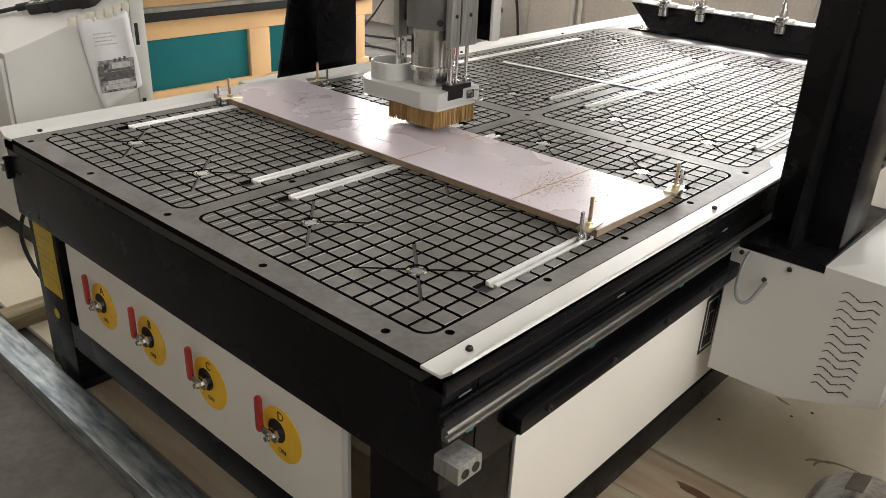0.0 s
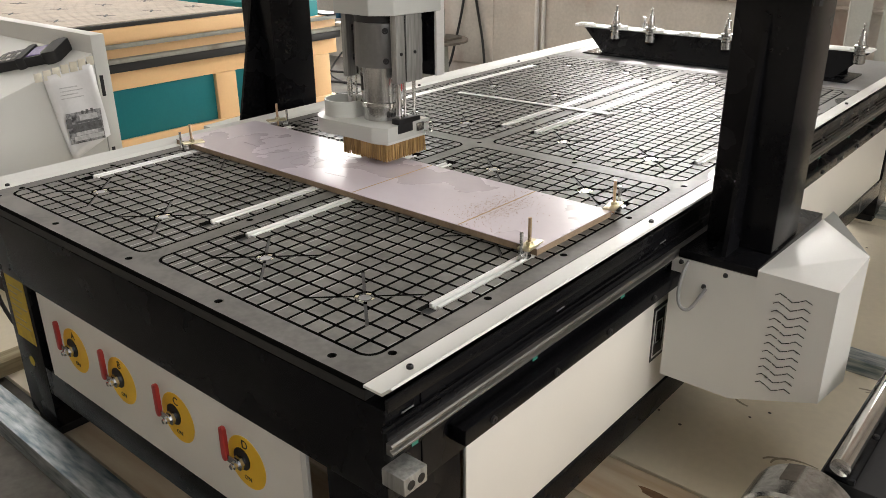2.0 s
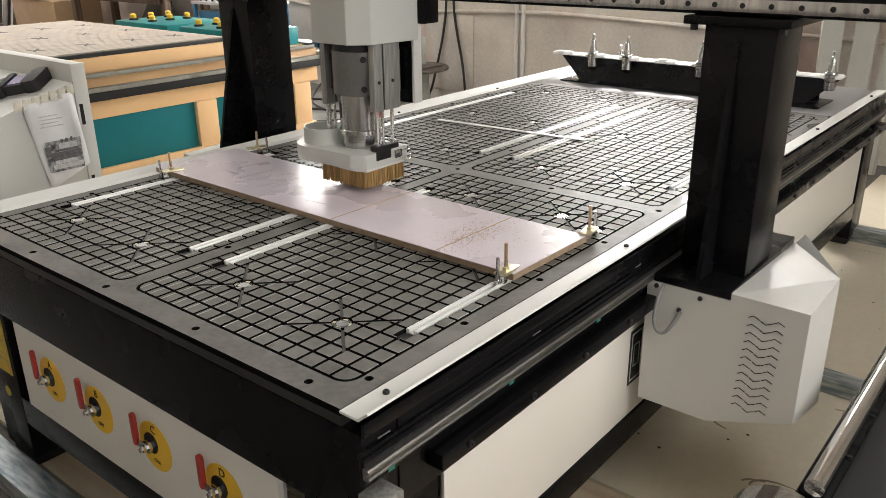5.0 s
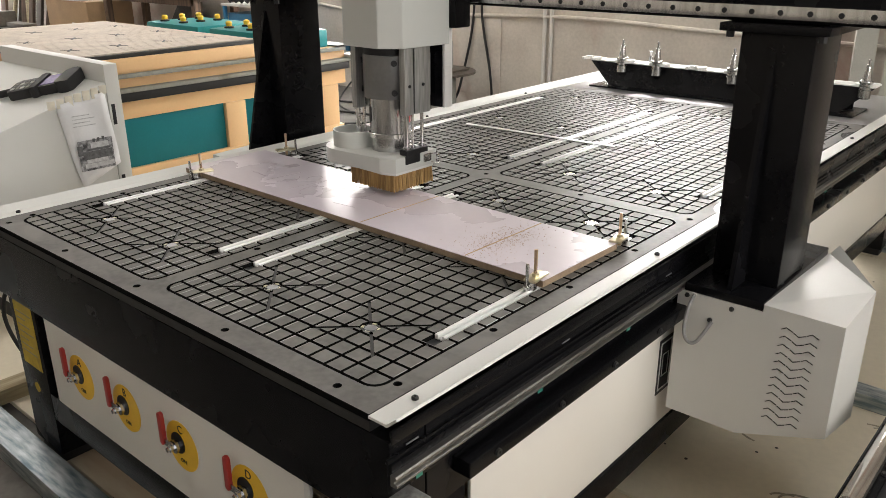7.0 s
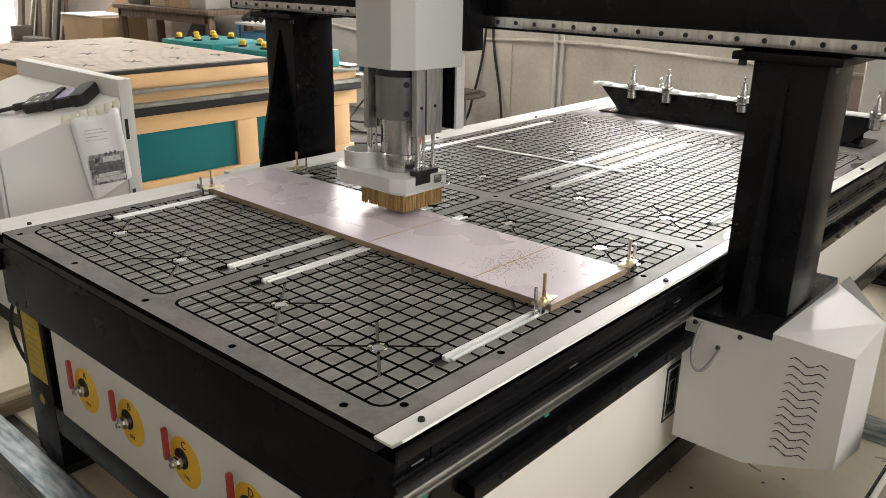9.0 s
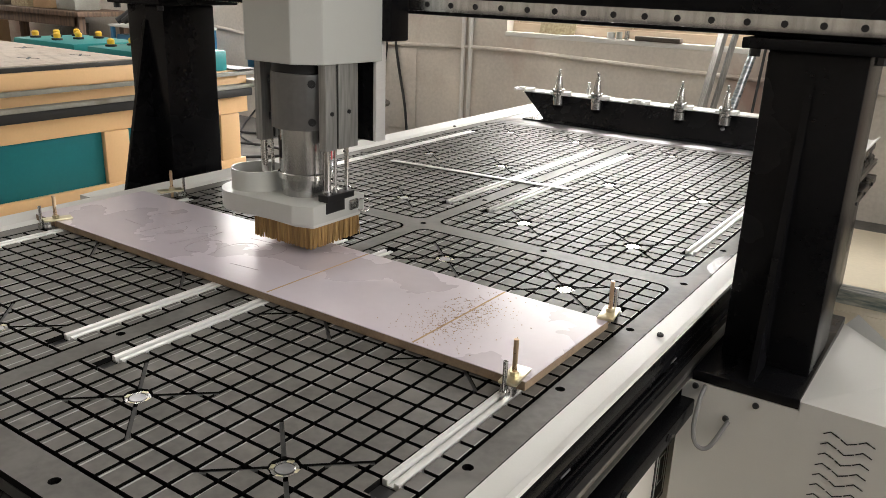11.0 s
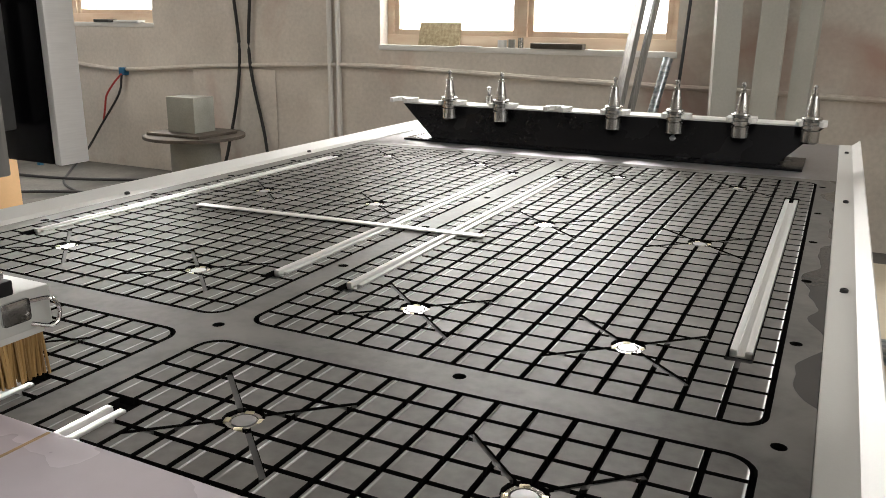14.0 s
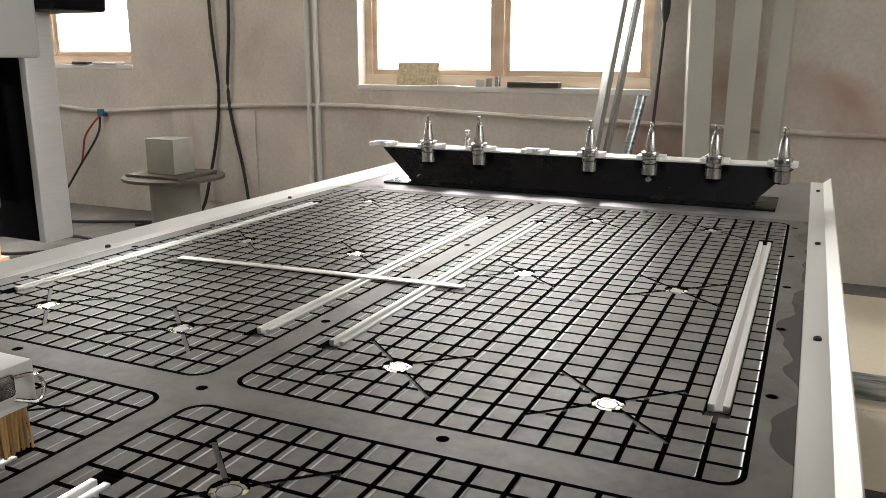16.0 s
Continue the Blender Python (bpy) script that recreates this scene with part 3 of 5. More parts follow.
for s in (-1, 1):
    for row in (0, 1):
        for px in PORT_X:
            for py in PORTS_Y[row]:
                p = part("vacuum_port", lathe([(0, 0.0005), (0.012, 0.0005), (0.0125, 0.002), (0.015, 0.0025), (0.015, 0.0042), (0.0195, 0.0042), (0.0195, 0)], 20, None, pose(s * px, py, B - 0.0075)), STEEL, table, "steel vacuum port ring")
                for sx in (-1, 1):
                    for sy in (-1, 1):
                        a, b = (s * px + sx * 0.022, py + sy * 0.0204), (s * px + sx * 1.98 * PX, py + sy * 1.83 * PY)
                        # dark grey spoke floors, lighter than the shade painted in the grid grooves
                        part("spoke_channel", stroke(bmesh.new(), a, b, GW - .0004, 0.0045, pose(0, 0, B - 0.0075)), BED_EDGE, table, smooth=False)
                part("port_screen", lathe([(0, 0), (0.0128, 0), (0.0128, 0.0012), (0, 0.0016)], 20, None, pose(s * px, py, B - 0.0075 + .0035)), PLATE, p)
                tabs = bmesh.new()
                for a in (45, 135, 225, 315):
                    box(0.0150, 0.0215, -0.005, 0.005, 0.0012, 0.0050, 0.001, tabs)
                    tabs.transform(pose(0, 0, 0, 0, 0, 90))
                tabs.transform(pose(s * px, py, B - 0.0075, 0, 0, 20))
                part("port_clip", tabs, BRASS, p, "yellowish zinc clip")
        for sx in SLOT_X:
            a, b = SLOT_Y[row]
            bm = bmesh.new()
            for q in (-1, 1):
                lo, hi = sorted((q * 0.0050, q * 0.0142))
                box(lo, hi, a, b, B - 0.0070, B + 0.0015, 0.0010, bm)
            bm.transform(pose(s * sx, 0, 0))
            slot = part("clamp_slot", bm, ALU, table, "bright aluminium clamping slot")
            part("slot_floor", box(s * sx - 0.0142, s * sx + 0.0142, a + .001, b - .001, B - 0.0095, B - 0.0072), ALU, slot, "dull slot floor", smooth=False)
            part("slot_pocket", box(s * sx - 0.0165, s * sx + 0.0165, a - 0.034, a - 0.001, B - 0.0105, B - 0.0095), RUBBER, slot, smooth=False)

# steel frame
part("front_beam", box(-0.80, 0.798, 0.0135, 0.10, 0.535, B - 0.0345, 0.004), BLACK, table, "glossy black steel front beam")
part("back_beam", box(-0.80, 0.798, 3.60, 3.70, 0.535, B - 0.0345, 0.004), BLACK, table)
for s in (-1, 1):
    a, b = sorted((s * 0.66, s * 0.80))
    part("side_beam", box(a, b, 0.1005, 3.5995, 0.535, B - 0.0345, 0.004), BLACK, table)
    ep = [(0.7526, B - .006), (0.7955, B - .006), (0.8190, B + .0145), (0.8162, B + .0180), (0.7935, B - .001), (0.7526, B - .001)]
    strip_bm = prism(ep, 0, 3.688, 0, None, pose(0, 3.70, 0, 90))
    if s < 0:
        strip_bm.transform(Matrix.Scale(-1, 4, (1, 0, 0)))
    a, b = sorted((s * 0.799, s * 0.8055))
    part("edge_flange", box(a, b, 0.0135, 3.699, B - 0.036, B - 0.0122, 0.001), BLACK, table)
    edge = part("edge_angle", strip_bm, WHITE, table, "white painted steel edge angle", smooth=False)
    for k, y in enumerate((0.10, 0.98, 1.86, 2.61, 3.48)):
        part("angle_screw", lathe([(0, 0), (0.0065, 0), (0.0065, 0.004), (0.005, 0.006), (0.0028, 0.006), (0.0028, 0.003), (0, 0.003)], 12, None, pose(s * 0.776, y, B - .001)), BLACK_MATT, edge)
    a, b = sorted((s * 0.80, s * 0.812))
    part("rail_seat", box(a, b, 0.004, 3.69, 0.635, 0.693, 0.002), BLACK, table)
    prof = [(x, 0.667 + 0.66 * (z - 0.6565)) for x, z in ((0.812, 0.640), (0.824, 0.640), (0.827, 0.644), (0.827, 0.649), (0.8205, 0.653), (0.8205, 0.660), (0.826, 0.664), (0.826, 0.669), (0.823, 0.673), (0.812, 0.673))]
    rail = prism([(x, z) for x, z in prof], 0, 3.70, 0, None, pose(0, 3.70, 0, 90))
    if s < 0:
        rail.transform(Matrix.Scale(-1, 4, (1, 0, 0)))
    part("guide_rail", rail, RAILSTEEL, table, "bright ground steel guide rail", smooth=False)
    a, b = sorted((s * 0.80, s * 0.842))
    ledge = part("rack_ledge", box(a, b, 0.17, 3.62, 0.586, 0.620, 0.003), BLACK, table)
    for k in range(16):
        y = 0.25 + k * 0.215
        part("ledge_bolt", lathe([(0, 0), (0.008, 0), (0.008, 0.005), (0.0035, 0.005), (0.0035, 0.002), (0, 0.002)], 10, None, pose(s * 0.842, y, 0.603, 0, 90 * s, 0)), BLACK_MATT, ledge)
    for k in range(10):
        y = 0.06 + k * 0.36
        part("rail_mark", box(s * 0.8125 - .001, s * 0.8125 + .001, y, y + .016, 0.637, 0.647), GREEN, table, "small green paint mark")
    for k in range(7):
        y = 0.05 + k * 0.47
        part("rail_label", box(s * 0.8008 - .0006, s * 0.8008 + .0006, y, y + .030, 0.7035, 0.7065), INK, table, "small silver label")
    # upper trim line above the rail
    a, b = sorted((s * 0.8005, s * 0.807))
    part("trim_bar", box(a, b, 0.0, 3.69, 0.692, 0.701, 0.003), BLACK, table)
    # side panels between the legs
    a, b = sorted((s * 0.775, s * 0.783))
    for y0, y1 in ((0.245, 1.72), (1.735, 3.46)):
        part("side_panel", box(a, b, y0, y1, 0.235, 0.5855, 0.002), CREAM, table, "cream sheet steel side panel")
    a, b = sorted((s * 0.70, s * 0.79))
    part("lower_beam", box(a, b, 0.22, 3.48, 0.150, 0.2345, 0.004), BLACK, table)
    a, b = sorted((s * 0.62, s * 0.79))
    for y0, y1 in ((0.03, 0.2195), (3.4805, 3.66)):
        leg = part("leg", box(a, b, y0, y1, 0.040, 0.5345, 0.004), BLACK, table)
        part("foot_plate", box(a + .01, b - .01, y0 + .01, y1 - .01, 0.0062, 0.0395, 0.004), BLACK_MATT, leg)
    a, b = sorted((s * 0.70, s * 0.78))
    part("leg", box(a, b, 1.75, 1.85, 0.0062, 0.1495, 0.004), BLACK, table)
part("front_panel", box(-0.556, 0.548, 0.028, 0.034, 0.255, 0.535, 0.002), CREAM, table, "cream sheet steel valve panel")
part("panel_edge", box(0.5485, 0.566, 0.026, 0.034, 0.255, 0.535, 0.001), GREYWHITE, table, "grey edge strip")
part("lower_beam", box(-0.6195, 0.6195, 0.03, 0.11, 0.165, 0.2545, 0.004), BLACK, table)
part("end_plate", box(-HX, HX, END + 0.001, 3.70, B - 0.012, B - 0.003, 0.001), PLATE, table, "bare grey steel plate behind the bed")


def letter(text, m, size, material, parent, name="lettering"):
    cu = bpy.data.curves.new(name, 'FONT')
    cu.body, cu.size, cu.extrude, cu.align_x, cu.align_y = text, size, 0.0006, 'CENTER', 'CENTER'
    cu.resolution_u = 3
    tmp = new(name, cu)
    me = bpy.data.meshes.new_from_object(tmp.evaluated_get(bpy.context.evaluated_depsgraph_get()))
    bpy.data.objects.remove(tmp)
    ob = new(name, me)
    me.materials.append(material)
    ob.parent = parent
    ob.matrix_local = m
    return ob


# four shut-off valves on the front panel, lettered A to D
for text, x in zip("ABCD", (-0.383, -0.150, 0.097, 0.353)):
    z, y = 0.405, 0.028
    face = pose(x, y, z, 90, 0, 0)
    disc = bmesh.new()
    lathe([(0, 0), (0.064, 0), (0.064, 0.0012), (0, 0.0012)], 40, disc, face @ pose(0.010, -0.004, 0))
    plate = part("valve_sticker", disc, YELLOW, table, "round yellow valve sticker")
    part("valve_bore", lathe([(0, 0), (0.027, 0), (0.027, 0.002), (0, 0.002)], 24, None, face @ pose(-0.004, 0, 0.0012)), BLACK_MATT, plate)
    letter(text, face @ pose(0.010, 0.040, 0.0014), 0.030, BLACK_MATT, plate)
    letter("ON", face @ pose(0.010, -0.045, 0.0014), 0.016, BLACK_MATT, plate)
    body = lathe([(0, 0), (0.012, 0), (0.012, 0.006), (0.017, 0.006), (0.017, 0.013), (0.009, 0.013), (0.009, 0.024), (0.006, 0.024), (0.006, 0.030), (0, 0.030)], 6, None, face @ pose(-0.002, -0.004, 0.003))
    part("valve_stem", body, STEEL, plate, "steel valve stem")
    lev = bmesh.new()
    box(-0.040, 0.004, -0.009, 0.009, 0.018, 0.021, 0.001, lev)
    lev.transform(face @ pose(0, 0, 0))
    part("lever_arm", lev, STEEL, plate)
    hnd = prism(rounded(-0.047, -0.029, -0.010, 0.076, 0.008, 3), 0.014, 0.024, 0.003, None, face)
    part("lever", hnd, RED, plate, "red plastic valve lever")

# maker's label on the front leg, writing unreadable
tag = part("rating_label", box(-0.757, -0.640, 0.0285, 0.0298, 0.315, 0.528, 0), YELLOW_OLD, table, "worn yellow warning label")
for k in range(7):
    part("label_line", box(-0.745, -0.652 - 0.02 * (k % 3), 0.0276, 0.0284, 0.360 + k * 0.021, 0.363 + k * 0.021), STAND, tag)
part("label_dot", lathe([(0, 0), (0.016, 0), (0.016, 0.001), (0, 0.001)], 20, None, pose(-0.70, 0.029, 0.245, 90)), YELLOW_OLD, table, "round yellow sticker")
part("label_plate", box(0.7832, 0.7845, 1.035, 1.115, 0.335, 0.50), BLACK_MATT, table, "black diagram label")
for k, (a, b, c, d) in enumerate(((1.143, 1.207, .485, .490), (1.143, 1.207, .345, .350), (1.143, 1.148, .350, .485), (1.202, 1.207, .350, .485), (1.158, 1.192, .385, .388), (1.158, 1.192, .45, .453), (1.158, 1.161, .388, .45), (1.189, 1.192, .388, .45))):
    part("label_line", box(0.7846, 0.7852, a - 0.10, b - 0.10, c, d), PLASTIC_W, table)
# limit stop block under the rail
stop = part("stop_block", box(0.7995, 0.852, -0.002, 0.055, 0.590, 0.624, 0.003), GREY_ALU, table, "grey aluminium stop block with two bores")
for y in (0.014, 0.039):
    part("bore", lathe([(0, 0), (0.009, 0), (0.009, 0.0008), (0.0065, 0.0008), (0.0065, 0.0002), (0, 0.0002)], 16, None, pose(0.8521, y, 0.606, 0, 90, 0)), BLACK_MATT, stop)

# ---- tool rack ----
rack = thing("tool_rack", "black steel tool rack with white fork grippers on the machine end", "tool rack")
RY = 3.17
part("base_plate", box(-0.66, 0.66, RY - 0.14, RY + 0.10, B - .003, B + .004, 0.001), BLACK, rack)
part("trough_plate", hull_box([(-0.58, RY - .075, B + .004), (0.585, RY - .075, B + .004), (0.585, RY - .065, B + .004), (-0.58, RY - .065, B + .004)],
                              [(-0.735, RY - .005, B + .112), (0.70, RY - .005, B + .112), (0.70, RY + .005, B + .112), (-0.735, RY + .005, B + .112)]), BLACK, rack)
part("top_flange", box(-0.735, 0.70, RY - .005, RY + 0.10, B + .112, B + .118, 0.001), PLASTIC_W, rack, "white topped rack flange")
part("back_plate", box(-0.6, 0.6, RY + 0.085, RY + 0.093, B + .004, B + .112), BLACK, rack)
FORK_X = [-0.732 + 0.1996 * k for k in range(8)]
fork_pts = [(-0.044, 0.03), (-0.044, -0.035), (-0.034, -0.050), (-0.022, -0.050), (-0.0252, -0.030), (-0.0252, -0.010), (-0.012, 0.0), (0.012, 0.0), (0.0252, -0.010), (0.0252, -0.030), (0.022, -0.050), (0.034, -0.050), (0.044, -0.035), (0.044, 0.03)]
for x in FORK_X:
    f = bmesh.new()
    a, b = fork_pts[:7] + [(0, -0.002), (0, 0.03)], [(0, 0.03), (0, -0.002)] + fork_pts[7:]
    prism(a, 0, 0.014, 0.0015, f), prism(b, 0, 0.014, 0.0015, f)
    f.transform(pose(x, RY + 0.0, B + .1185))
    part("fork_gripper", f, PLASTIC_W, rack, "white nylon fork gripper")


def tool_holder(x, kind):
    ob = thing("tool_holder", "steel taper tool holder hanging in a rack fork" if kind == 0 else "steel taper tool holder with a cutter in its fork", "tool holder", (x, RY - 0.030, B + 0.128), group="tool holders in the rack")
    ob.matrix_world = pose(x, RY - 0.030, B + 0.128) @ Matrix.Scale(1.28, 4)
    part("taper", lathe([(0, 0.0105), (0.0235, 0.0105), (0.0225, 0.014), (0.0155, 0.016), (0.0155, 0.018), (0.0088, 0.062), (0, 0.062)], 24), STEEL, ob, "ground steel taper")
    part("flange", lathe([(0, -0.012), (0.0225, -0.012), (0.0225, -0.005), (0.0185, -0.003), (0.0185, 0.003), (0.0225, 0.005), (0.0235, 0.0105), (0, 0.0105)], 24), STEEL, ob)
    part("pull_stud", lathe([(0, 0.062), (0.0065, 0.062), (0.0065, 0.068), (0.0035, 0.070), (0.0035, 0.077), (0.0058, 0.080), (0.0058, 0.084), (0.003, 0.087), (0, 0.087)], 16), STEEL, ob)
    nut = lathe([(0, -0.048), (0.016, -0.048), (0.0205, -0.044), (0.0205, -0.018), (0.017, -0.016), (0.017, -0.012), (0, -0.012)], 12)
    part("collet_nut", nut, STEEL, ob, "fluted steel collet nut")
    if kind:
        r, ln = ((0.004, 0.030), (0.013, 0.030))[kind - 1]
        part("cutter", lathe([(0, -0.048 - ln), (r, -0.048 - ln), (r, -0.056), (0.006 if kind == 2 else r, -0.050), (0, -0.047)], 10), PLATE, ob)
    return ob


for k, kind in ((1, 1), (2, 0), (4, 0), (5, 2), (6, 0), (7, 0)):
    tool_holder(FORK_X[k], kind)
stud = single("spare_pull_stud", lathe([(0, 0), (0.011, 0), (0.011, 0.03), (0.006, 0.034), (0.006, 0.048), (0.0085, 0.052), (0.0085, 0.06), (0, 0.062)], 16, None, pose(-0.42, RY + 0.07, B + .118)), STEEL, "small steel pull stud standing on the rack flange", "pull stud")

# ---- gantry ----
GY = 1.06
gantry = thing("gantry", "black steel gantry bridging the router bed", "gantry", (0, GY, 0))
for s in (1, -1):
    def mirrored(pts):
        return pts if s > 0 else [(-x, y, z) for x, y, z in pts[::-1]]
    a, b = sorted((s * 0.853, s * 1.022))
    col = part("column", box(a, b, 0.085, 0.275, 0.682, 1.288, 0.006), BLACK, gantry, "glossy black square steel column")
    reach = 0.0 if s > 0 else -0.05
    fin = prism([(0.084, 0.6818), (0.084, 1.245), (0.080, 1.245), (reach, 0.6818)], -0.006, 0.006, 0, None, Matrix(((0, 0, 1, s * 0.935), (1, 0, 0, 0), (0, 1, 0, 0), (0, 0, 0, 1))))
    part("gusset", fin, BLACK, col, "tapered black gusset plate", smooth=False)
    a, b = sorted((s * 0.815, s * 1.060))
    part("top_plate", box(a, b, 0.045, 0.34, 1.289, 1.308, 0.003), BLACK, gantry)
    for x in (0.835, 1.04):
        part("plate_bolt", lathe([(0, 0), (0.010, 0), (0.010, 0.014), (0, 0.014)], 6, None, pose(s * x, 0.065, 1.275)), BLACK_MATT, gantry)
    a, b = sorted((s * 0.800, s * 1.028))
    part("base_plate", box(a + (0.03 if s > 0 else 0), b - (0 if s > 0 else 0.03), (-0.019 if s > 0 else -0.06), 0.47, 0.660, 0.6815, 0.003), BLACK, gantry, "glossy black base plate")
    a, b = sorted((s * 0.8275, s * 0.875))
    for y in (0.0, 0.36):
        part("rail_carriage", box(a, b, y, y + 0.11, 0.644, 0.6595, 0.004), STEEL, gantry)
    low = [(0.815, 0.0, 0.313), (1.005, 0.0, 0.313), (1.0051, 0.0, 0.313), (1.212, 0.0, 0.385), (1.212, 0.24, 0.330), (1.03, 0.50, 0.313), (1.0, 0.50, 0.313), (0.832, 0.50, 0.313)]
    top = [(0.815, 0.0, 0.659), (1.030, 0.0, 0.6595), (1.0301, 0.0, 0.678), (1.212, 0.0, 0.676), (1.212, 0.24, 0.684), (1.052, 0.50, 0.690), (1.030, 0.50, 0.6595), (0.832, 0.50, 0.659)]
    low, top = [(x, y - 0.02, z) for x, y, z in low], [(x, y - 0.02, z) for x, y, z in top]
    cover = part("drive_cover", hull_box(mirrored(low), mirrored(top), 0.0), GREYWHITE, gantry, "light grey folded sheet steel drive cover", smooth=False)
    if s > 0:
        for k in range(12):
            for cx, up, dz in ((1.090, 1, 0.0), (1.119, -1, -0.0085), (1.148, 1, 0.0)):
                z = 0.634 - k * 0.0222 + dz
                x = cx - 0.0012 * k
                slit = bmesh.new()
                stroke(slit, (x - 0.0135, z - 0.0036 * up), (x - 0.002, z + 0.0036 * up), 0.0018, 0.0012, pose(0, -0.0204, 0, 90))
                stroke(slit, (x - 0.0028, z + 0.0036 * up), (x + 0.0135, z - 0.0036 * up), 0.0018, 0.0012, pose(0, -0.0205, 0, 90))
                part("vent_slit", slit, BLACK_MATT, cover, smooth=False)
        for x, z in ((0.955, 0.645), (0.905, 0.600), (0.84, 0.650)):
            part("cover_screw", lathe([(0, 0), (0.0065, 0), (0.005, 0.005), (0, 0.006)], 12, None, pose(x, -0.021, z, 90)), BLACK_MATT, cover)
        part("cover_cable", cable([(0.858, -0.018, 0.655), (0.857, -0.045, 0.630), (0.857, -0.060, 0.580), (0.868, -0.062, 0.548), (0.890, -0.055, 0.548), (0.912, -0.024, 0.598)], 0.0045), CABLE_G, gantry, "grey cable loop")
beam = part("crossbeam", box(-1.25, 1.26, 0.09, 0.33, 1.309, 1.64, 0.006), BLACK, gantry, "glossy black box section crossbeam")
for z in (1.318, 1.60):
    r = part("cross_rail", box(-1.2, 1.24, 0.066, 0.0895, z, z + 0.030, 0.003), STEEL, gantry, "steel linear rail with counterbored bolts")
    for k in range(38):
        x = -1.17 + k * 0.064
        part("rail_bolt", lathe([(0, 0), (0.0065, 0), (0.0065, 0.0012), (0, 0.0012)], 8, None, pose(x, 0.066, z + .015, 90)), BLACK_MATT, r)
part("cable_chain", box(-1.15, 1.15, 0.16, 0.30, 1.641, 1.69, 0.006), BLACK_MATT, gantry)

# ---- spindle head ----
HEAD_X, HEAD_Y = -0.10, GY - 0.115
head = thing("spindle_head", "white spindle housing with a steel spindle and brush dust foot", "spindle", (HEAD_X, HEAD_Y, 0))
# slide plate that rides on the crossbeam
part("slide_plate", box(-0.13, 0.16, 0.115, 0.18, 1.25, 1.62, 0.004), BLACK, head)
part("slide_plate", box(0.045, 0.12, 0.10, 0.135, 1.02, 1.2495, 0.004), BLACK, head, "black column of the slide")
part("column_cap", box(0.1205, 0.130, 0.10, 0.135, 1.02, 1.2495, 0.002), ALU, head)
cv = [(-0.095, 0.115), (-0.115, 0.09), (-0.115, -0.045), (-0.078, -0.105), (0.062, -0.105), (0.115, -0.06), (0.135, 0.115)]
part("housing", prism(cv, 1.205, 1.62, 0.003), HEAD_W, head, "white faceted sheet steel housing", smooth=False)
part("spindle_body", lathe([(0.030, 0.897), (0.058, 0.897), (0.058, 0.935), (0.0615, 0.937), (0.0615, 1.2045), (0, 1.2045)], 40), STEEL, head, "turned steel spindle body")
# black ring put in for the dark of the gap under the housing
part("gap_ring", lathe([(0.0626, 1.181), (0.074, 1.181), (0.074, 1.2048), (0.0626, 1.2048)], 40), BLACK_MATT, head, "black ring filling the dark gap under the housing")
part("nose_ring", lathe([(0.0626, 0.936), (0.0655, 0.938), (0.0655, 0.950), (0.0626, 0.952)], 40), CHROME, head)
for k in range(5):
    a = radians(236 + 3.4 * k)
    part("spindle_print", box(-0.0012, 0.0012, -0.0003, 0.0005, 0, 0.050 - 0.008 * (k % 3)), BLACK_MATT, head).matrix_local = pose(0.0627 * math.cos(a), 0.0627 * math.sin(a), 0.985, 0, 0, math.degrees(a) + 90)
front = [(0.086 * math.cos(radians(a)) , 0.010 + 0.082 * math.sin(radians(a))) for a in range(200, 341, 10)]
clampb = prism([(0.085, 0.09), (-0.085, 0.09)] + front, 1.055, 1.180, 0.003)
cb = part("spindle_clamp", clampb, paint("anodised_grey", (0.20, 0.20, 0.20), 0.38, 0.7, vary=0.12), head, "grey metal spindle clamp block")
for a in (222, 318):
    for z in (1.076, 1.160):
        part("clamp_bolt", lathe([(0, 0), (0.009, 0), (0.009, 0.006), (0.004, 0.006), (0.004, 0.003), (0, 0.003)], 12, None, pose(0.085 * math.cos(radians(a)), 0.010 + 0.081 * math.sin(radians(a)), z, 0, 0, a + 90) @ pose(0, 0, 0, 90)), BLACK_MATT, cb)
for s in (-1, 1):
    a, b = sorted((s * 0.089, s * 0.111))
    for y0, y1 in ((-0.050, -0.014), (-0.008, 0.058)):
        cyl = part("air_cylinder", box(a, b, y0, y1, 1.015, 1.2045, 0.003), GREY_ALU, head, "grey pneumatic cylinder body")
        for z in (1.098,):
            part("cylinder_screw", lathe([(0, 0), (0.0048, 0), (0.0048, 0.003), (0.002, 0.003), (0.002, 0.001), (0, 0.001)], 10, None, pose(s * 0.111, (y0 + y1) / 2, z, 0, 90 * s, 0)), BLACK_MATT, cyl)
    # black filler box for the dark slit between the cylinder bodies
    part("cylinder_gap", box(a + .003, b - .003, -0.014, -0.008, 1.020, 1.200), BLACK_MATT, head)
    for y, r in ((-0.036, 0.0085), (-0.010, 0.0045), (0.030, 0.0055)):
        part("guide_rod", rod((s * 0.100, y, 0.905), (s * 0.100, y, 1.0148), r), CHROME, head, "chromed guide rod")
        part("rod_bush", lathe([(0, 0), (r + .004, 0), (r + .004, 0.006), (r + .0005, 0.009), (0, 0.009)], 12, None, pose(s * 0.100, y, 0.9152)), STEEL, head)
    part("rod_block", box(a - .004, b + .004, -0.052, 0.040, 0.8985, 0.914, 0.002), BLACK_MATT, head, "black rod clamp bar")
    a, b = sorted((s * 0.1082, s * 0.1112))
    part("rod_bracket", box(a, b, -0.052, 0.010, 0.872, 0.8980, 0.001), BLACK_MATT, head, "black bent bracket plate")
